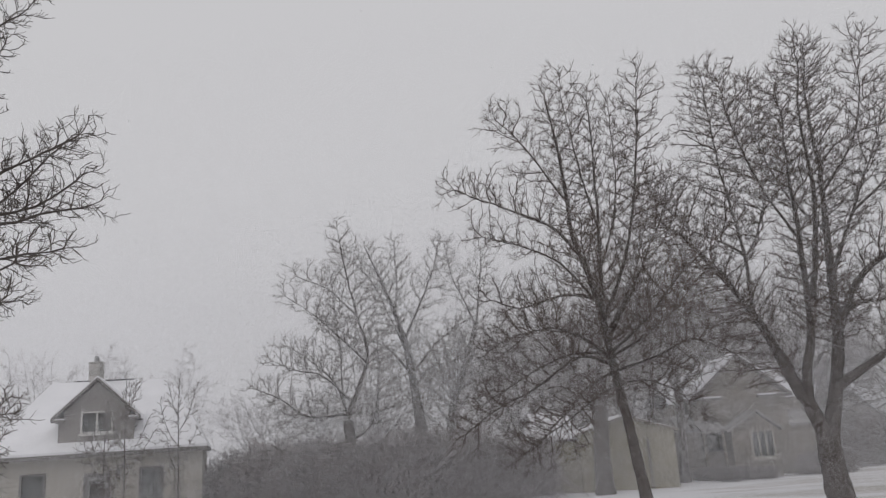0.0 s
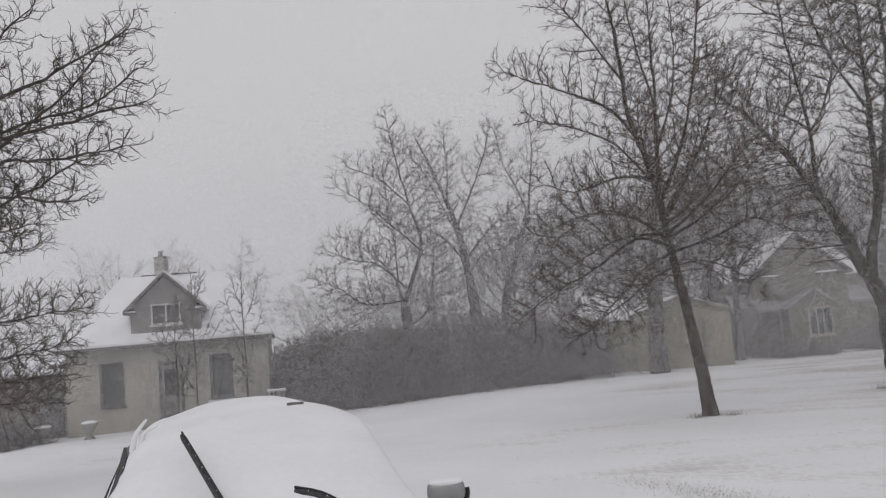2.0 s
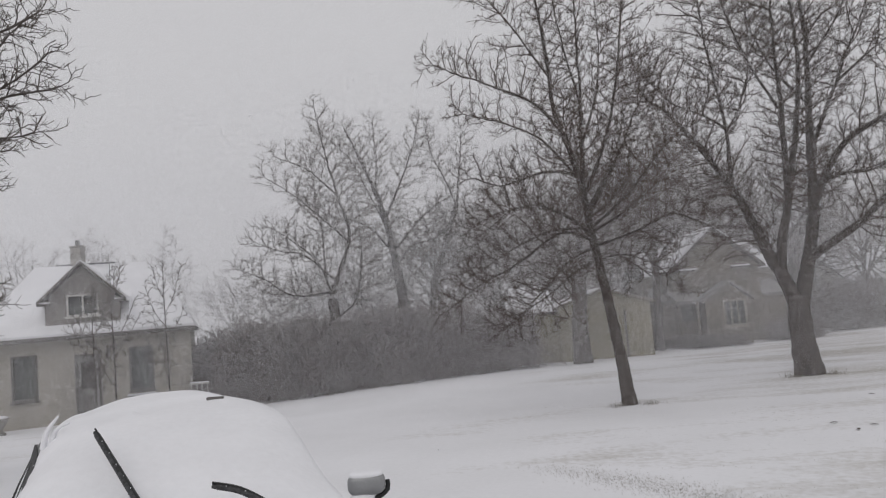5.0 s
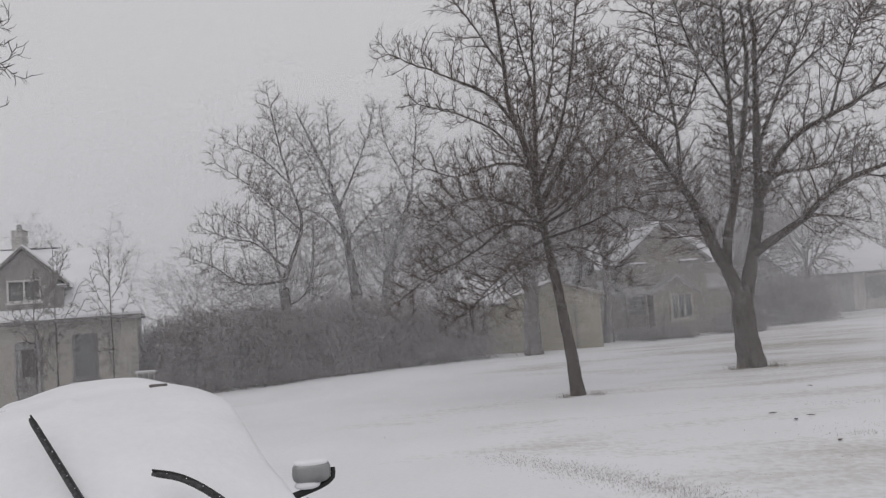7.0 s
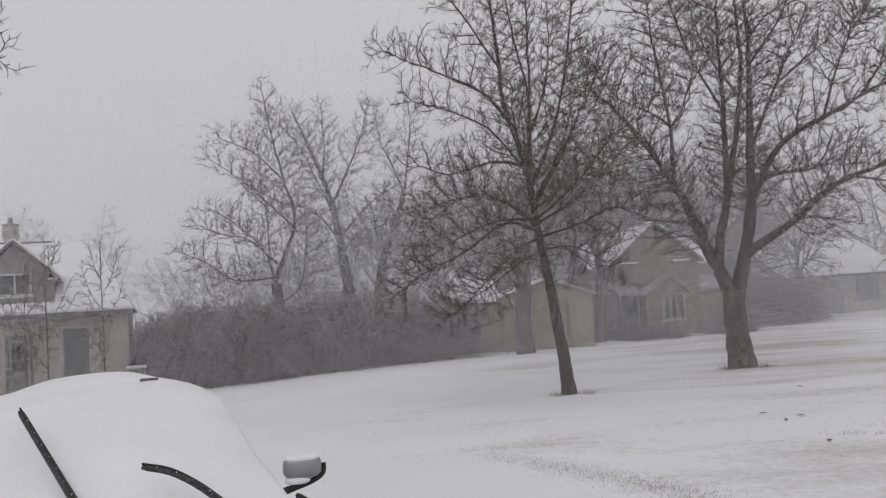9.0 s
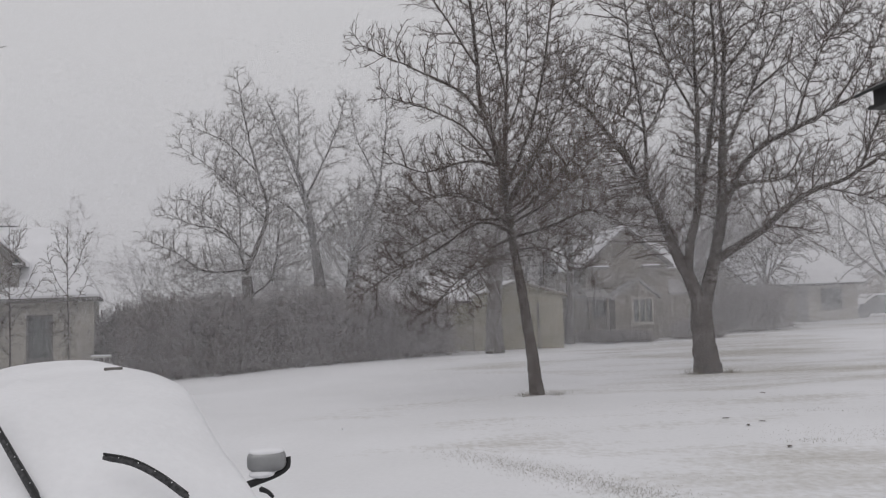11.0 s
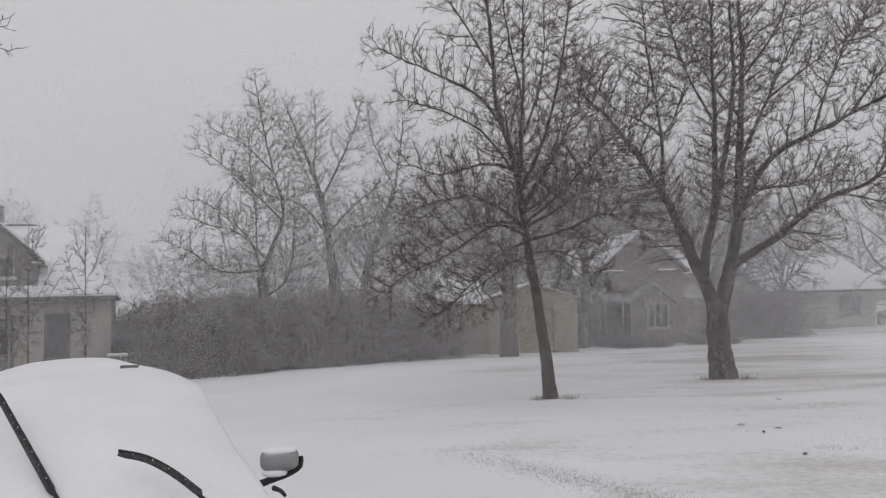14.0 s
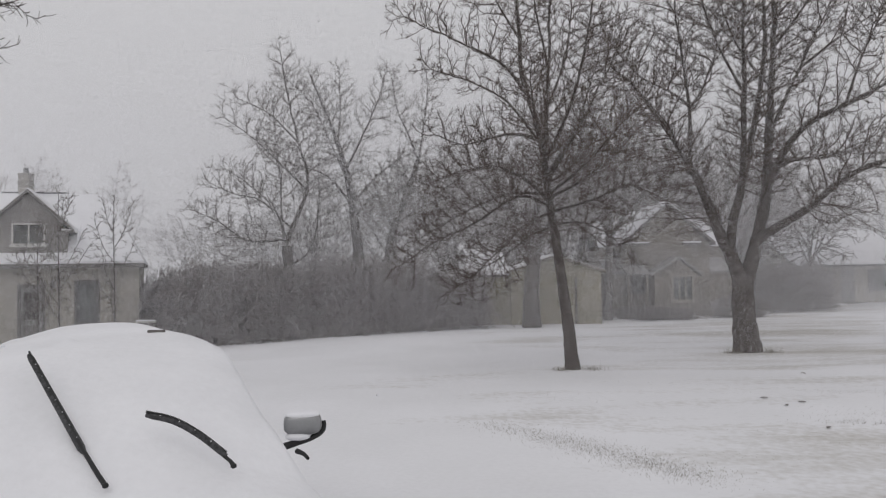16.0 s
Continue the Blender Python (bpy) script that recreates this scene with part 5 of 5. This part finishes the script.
    drop = np.where(V > 0, np.clip(Zs - 0.98, 0, 1), 0.10) * np.interp(U, [-0.4, 0.0, 0.3, 3.5], [0.1, 0.5, 1.0, 1.0])
    Zs = Zs - skirt * drop
    Xs = Xs + np.where(V > 0, skirt * 0.25 * drop, 0)
    soft = 1 - round_off
    Zs += (0.018 * np.sin(2.1 * U + 2.6 * V + 0.5) + 0.010 * np.sin(5.3 * U - 3.1 * V)) * soft
    Zs += 0.035 * np.exp(-((U - 1.75) ** 2 / 0.01 + (V + 0.12) ** 2 / 0.004))
    topv = np.stack([Xs, U, Zs], -1).reshape(-1, 3)
    botv = np.stack([Xs * 0.95, U, Zs - 0.06], -1).reshape(-1, 3)
    N = nu * nv
    i = (np.arange(nu - 1)[:, None] * nv + np.arange(nv - 1)[None, :])
    f1 = np.stack([i, i + nv, i + nv + 1, i + 1], -1).reshape(-1, 4)
    f2 = f1[:, ::-1] + N
    rim_ids = [k * nv for k in range(nu)] + [(nu - 1) * nv + k for k in range(1, nv)] + [k * nv + nv - 1 for k in range(nu - 2, -1, -1)] + [k for k in range(nv - 2, 0, -1)]
    r = np.array(rim_ids)
    r2 = np.roll(r, -1)
    f3 = np.stack([r2, r, r + N, r2 + N], -1)
    link_mesh("snow_blanket", quads("snow_blanket", np.concatenate([topv, botv]), np.concatenate([f1[:, ::-1], f2[:, ::-1], f3[:, ::-1]])), SNOW, ob, "thick smooth snow")
    return ob


the_car = car()


def to_car(p):
    """A place in the world, given in the car's own axes."""
    return the_car.matrix_world.inverted() @ Vector(p)


def rounded(centre, size, power, turn=0.0, fine=8):
    """A box with softly rounded sides."""
    bm = bmesh.new()
    bmesh.ops.create_uvsphere(bm, u_segments=fine, v_segments=fine // 2 + 2, radius=1)
    for v in bm.verts:
        c = [math.copysign(abs(k) ** power, k) for k in v.co]
        v.co = Vector((c[0] * size[0] / 2, c[1] * size[1] / 2, c[2] * size[2] / 2))
    bmesh.ops.transform(bm, matrix=Matrix.Translation(centre) @ Matrix.Rotation(turn, 4, "Z"), verts=bm.verts)
    return bm


def wiper(pivot, elbow, tip, bow, hook):
    """A raised wiper: arm from the pivot, then the long bowed blade with its rubber lip."""
    pivot, elbow, tip = (np.array(to_car(p)) for p in (pivot, elbow, tip))
    bow = np.array(bow)
    arm = Tubes()
    line = spline([pivot, pivot * 0.5 + elbow * 0.5, elbow + (tip - elbow) * hook], 0.04)
    arm.add(line, np.linspace(0.012, 0.009, len(line)), 6)
    w = link_mesh("wiper_arm", arm.mesh("wiper_arm"), RUBBER, the_car, "black raised wiper arm")
    smooth(part("pivot_cap", rounded(Vector(pivot), (0.03, 0.03, 0.026), 0.8, 0.0, 12), RUBBER, w))
    path = spline([elbow, elbow + (tip - elbow) * 0.33 + bow * 0.9, elbow + (tip - elbow) * 0.66 + bow, tip], 0.03)
    bl = Tubes()
    bl.add(path, [0.012] + list(np.linspace(0.0195, 0.0165, len(path) - 2)) + [0.012], 6)
    link_mesh("wiper_blade", bl.mesh("wiper_blade"), BLADE, w, "flexible black blade flecked with snow")
    lip = Tubes()
    lip.add(path + np.array((0.0, 0.0, 0.018)), [0.006] * len(path), 4)
    link_mesh("wiper_lip", lip.mesh("wiper_lip"), RUBBER, w)
    for k in range(1, len(path) - 1):
        if (k * 7) % 3 > 0:
            continue
        fleck = rounded(Vector(path[k]) + Vector((0.004 * (k % 3), -0.014, 0.012)), (0.005 + 0.004 * (k % 3), 0.006, 0.004 + 0.003 * (k % 2)), 0.9)
        part("snow_fleck", fleck, SNOW, w)


wiper((-1.515, 3.625, 1.418), (-1.69, 3.80, 1.53), (-2.16, 4.21, 1.96), (0, 0, 0.0), 0.3)
wiper((-1.00, 3.90, 1.43), (-1.04, 3.92, 1.475), (-1.45, 3.96, 1.675), (0.0, 0.0, 0.038), 0.1)


def door_mirror():
    """The mirror on the car's left door, capped with snow."""
    c = Vector((1.055, 0.60, 1.335))
    m = smooth(part("door_mirror", rounded(c + Vector((0, 0, 0.008)), (0.225, 0.14, 0.128), 0.6, radians(-25), 28), MIRROR_SHELL, the_car, "silver door mirror"))
    smooth(part("mirror_snow", rounded(c + Vector((0, 0, 0.062)), (0.20, 0.13, 0.04), 0.7, radians(-25), 24), SNOW, m, "cap of snow"))
    smooth(part("mirror_snow", rounded(c + Vector((-0.035, -0.01, -0.062)), (0.15, 0.09, 0.05), 0.9, radians(-25), 20), SNOW, m, "snow clinging below"))
    t = Tubes()
    arm = spline([tuple(c + Vector((0.115, -0.05, 0.02))), tuple(c + Vector((0.108, -0.055, -0.035))), tuple(c + Vector((0.05, -0.04, -0.072))), tuple(c + Vector((-0.06, 0.0, -0.105))), tuple(c + Vector((-0.19, 0.02, -0.135)))], 0.02)
    t.add(arm, np.linspace(0.013, 0.024, len(arm)), 8)
    link_mesh("mirror_arm", t.mesh("mirror_arm"), RUBBER, m, "black mirror foot")
    t = Tubes()
    t.add(spline([(0.965, 0.47, 1.215), (0.98, 0.40, 1.21), (0.98, 0.34, 1.195)], 0.03), np.linspace(0.016, 0.010, len(spline([(0.965, 0.47, 1.215), (0.98, 0.40, 1.21), (0.98, 0.34, 1.195)], 0.03))), 5)
    link_mesh("pillar_trim", t.mesh("pillar_trim"), RUBBER, the_car, "black pillar trim edge")


door_mirror()


def roof_details():
    part("roof_strip", box(bmesh.new(), -0.06, 0.06, -0.015, 0.015, -0.010, 0.010, 0.004), TRIM_DARK, the_car, "dark roof strip showing through the snow").matrix_basis = Matrix.Translation((0.50, 1.93, 1.846)) @ Matrix.Rotation(radians(-30), 4, "Z")
    for k, (dx, lean) in enumerate(((0.0, 0.035), (0.05, 0.05))):
        t = Tubes()
        curl = spline([(-0.60 + dx, 1.92, 1.66), (-0.575 + dx, 1.90, 1.77), (-0.54 + lean + dx, 1.89, 1.86 - 0.05 * k)], 0.03)
        t.add(curl, np.linspace(0.022, 0.008, len(curl)), 6)
        link_mesh("snow_curl", t.mesh("snow_curl"), SNOW, the_car, "curl of crusted snow")
    t = Tubes()
    seal = spline([(-0.83, 0.3, 1.12), (-0.83, 0.5, 1.28), (-0.805, 0.9, 1.46), (-0.755, 1.2, 1.55), (-0.715, 1.5, 1.585), (-0.672, 1.9, 1.61)], 0.06)
    t.add(seal, np.linspace(0.0075, 0.004, len(seal)), 6)
    link_mesh("window_seal", t.mesh("window_seal"), RUBBER, the_car, "black seal along the roof edge")
    t = Tubes()
    t.add(seal[2:-4] + np.array((0.03, 0.05, 0.022)), np.linspace(0.004, 0.003, len(seal) - 6), 5)
    link_mesh("seal_lip", t.mesh("seal_lip"), RUBBER, the_car, "thin black lip beside the seal")


roof_details()


# ---------------------------------------------------------------- grass through the snow
def grass_tufts():
    rng = np.random.default_rng(71)
    v, f = [], []

    def blades(cx, cy, sx, sy, turn, count, h0, h1):
        ca, sa = math.cos(radians(turn)), math.sin(radians(turn))
        for _ in range(count):
            a, b = rng.normal(0, sx), rng.normal(0, sy)
            x, y = cx + a * ca - b * sa, cy + a * sa + b * ca
            z = float(ground_z(x, y) + drift(x, y)) - 0.01
            h, w = rng.uniform(h0, h1), rng.uniform(0.002, 0.005)
            t = rng.uniform(0, 6.28)
            lx, ly = rng.normal(0, 0.35, 2) * h
            n = len(v)
            v.extend([(x - w * math.cos(t), y - w * math.sin(t), z), (x + w * math.cos(t), y + w * math.sin(t), z), (x + lx, y + ly, z + h)])
            f.append((n, n + 1, n + 2))
    for s in range(-4, 9):
        blades(1.45 + 0.17 * s, 10.35 - 0.24 * s, 0.24, 0.20, -50, 430 + 60 * s, 0.008, 0.034)
    blades(7.1, 13.45, 0.55, 0.16, -12, 420, 0.008, 0.03)
    blades(6.9, 11.3, 0.8, 0.25, -10, 750, 0.008, 0.035)
    blades(5.9, 10.95, 0.3, 0.08, -12, 80, 0.03, 0.06)
    blades(2.72, 17.0, 0.12, 0.10, 0, 130, 0.03, 0.14)
    blades(3.36, 17.05, 0.15, 0.10, 0, 130, 0.03, 0.15)
    blades(7.68, 20.05, 0.12, 0.12, 0, 180, 0.04, 0.20)
    blades(8.62, 20.05, 0.13, 0.12, 0, 180, 0.04, 0.20)
    for hx, hy in HEDGE_LINE:
        blades(hx, hy - 1.15, 0.6, 0.10, 12, 90, 0.05, 0.22)
    for _ in range(90):
        blades(rng.uniform(1.5, 13), rng.uniform(9, 25), 0.45, 0.10, -12, 45, 0.006, 0.026)
    ob = link_mesh("grass_tufts", quads("grass_tufts", np.array(v), np.array(f)), GRASS)
    tagged(ob, "dry grass blades poking through thin snow", "grass", kind="stuff")


grass_tufts()


def fallen_leaf(x, y, turn):
    bm = bmesh.new()
    ring = [(0.06, 0), (0.02, 0.025), (-0.04, 0.02), (-0.07, 0), (-0.03, -0.02), (0.02, -0.025)]
    lo = [bm.verts.new((a, b, 0.01 + 0.25 * abs(b))) for a, b in ring]
    hi = [bm.verts.new((a, b, 0.016 + 0.25 * abs(b))) for a, b in ring]
    bm.faces.new(lo[::-1])
    bm.faces.new(hi)
    for k in range(6):
        bm.faces.new((lo[k], lo[(k + 1) % 6], hi[(k + 1) % 6], hi[k]))
    ob = part("fallen_leaf", bm, TWIG)
    ob.matrix_world = Matrix.Translation((x, y, float(ground_z(x, y) + drift(x, y)) + 0.004)) @ Matrix.Rotation(turn, 4, "Z")
    tagged(ob, "small dark dead leaf lying on the snow", "leaf", "fallen leaves")


for leaf_n, (leaf_x, leaf_y) in enumerate([(5.43, 12.91), (5.51, 12.27), (5.85, 12.5), (5.33, 10.62), (7.35, 15.6)]):
    fallen_leaf(leaf_x, leaf_y, 1.3 * leaf_n)


# ---------------------------------------------------------------- snow haze and flakes
def snow_haze(near=11.0, far=58.0, length=1.1):
    """Thin slivers standing in for snow haze, denser further off, and a few near flakes."""
    rng = np.random.default_rng(91)
    cent, thick = [], []
    # Slivers fill only the camera's fan of view; width grows with distance from it.
    for d in np.arange(near, far, 1.0):
        density, width = (0.011, 0.000038) if d < 20 else (0.015, 0.000038) if d < 27 else (0.021, 0.000060)
        w0, w1, z1 = -0.78 * d - 1, 0.67 * d + 1, min(12.5, 2.4 + 0.60 * d)
        n = int(density / (0.26 * length * width * d) * (w1 - w0) * z1)
        cent.append(np.stack([rng.uniform(w0, w1, n), rng.uniform(d, d + 1, n), rng.uniform(0.3, z1, n)], 1))
        thick.append(np.full(n, width * d))
    c = np.concatenate(cent)
    n = len(c)
    way = unit_rows(rng.normal(0, 1, (n, 3)) + np.array((-0.15, 0, 0.1)))
    along = way * (length * rng.uniform(0.4, 0.6, n))[:, None]
    side = unit_rows(np.cross(way, rng.normal(0, 1, (n, 3)))) * (0.5 * np.concatenate(thick))[:, None]
    c[:, 2] = np.maximum(c[:, 2], np.abs(along[:, 2]) + 0.2)
    v = np.stack([c - along - side, c - along + side, c + along], 1).reshape(-1, 3)
    m = 1500
    p = np.stack([rng.uniform(-10, 10, m), rng.uniform(4.5, 22, m), rng.uniform(0.4, 8, m)], 1)
    a = unit_rows(rng.normal(0, 1, p.shape))
    b = unit_rows(np.cross(a, rng.normal(0, 1, p.shape)))
    r = rng.uniform(0.006, 0.014, m)[:, None]
    flakes = np.stack([p + a * r, p + (-0.5 * a + 0.866 * b) * r, p + (-0.5 * a - 0.866 * b) * r], 1).reshape(-1, 3)
    v = np.concatenate([v, flakes])
    ob = link_mesh("snow_haze", quads("snow_haze", v, np.arange(len(v)).reshape(-1, 3)), FLAKE)
    tagged(ob, "thin slivers standing in for snow haze, with a few flakes", "snow", kind="stuff")


snow_haze()
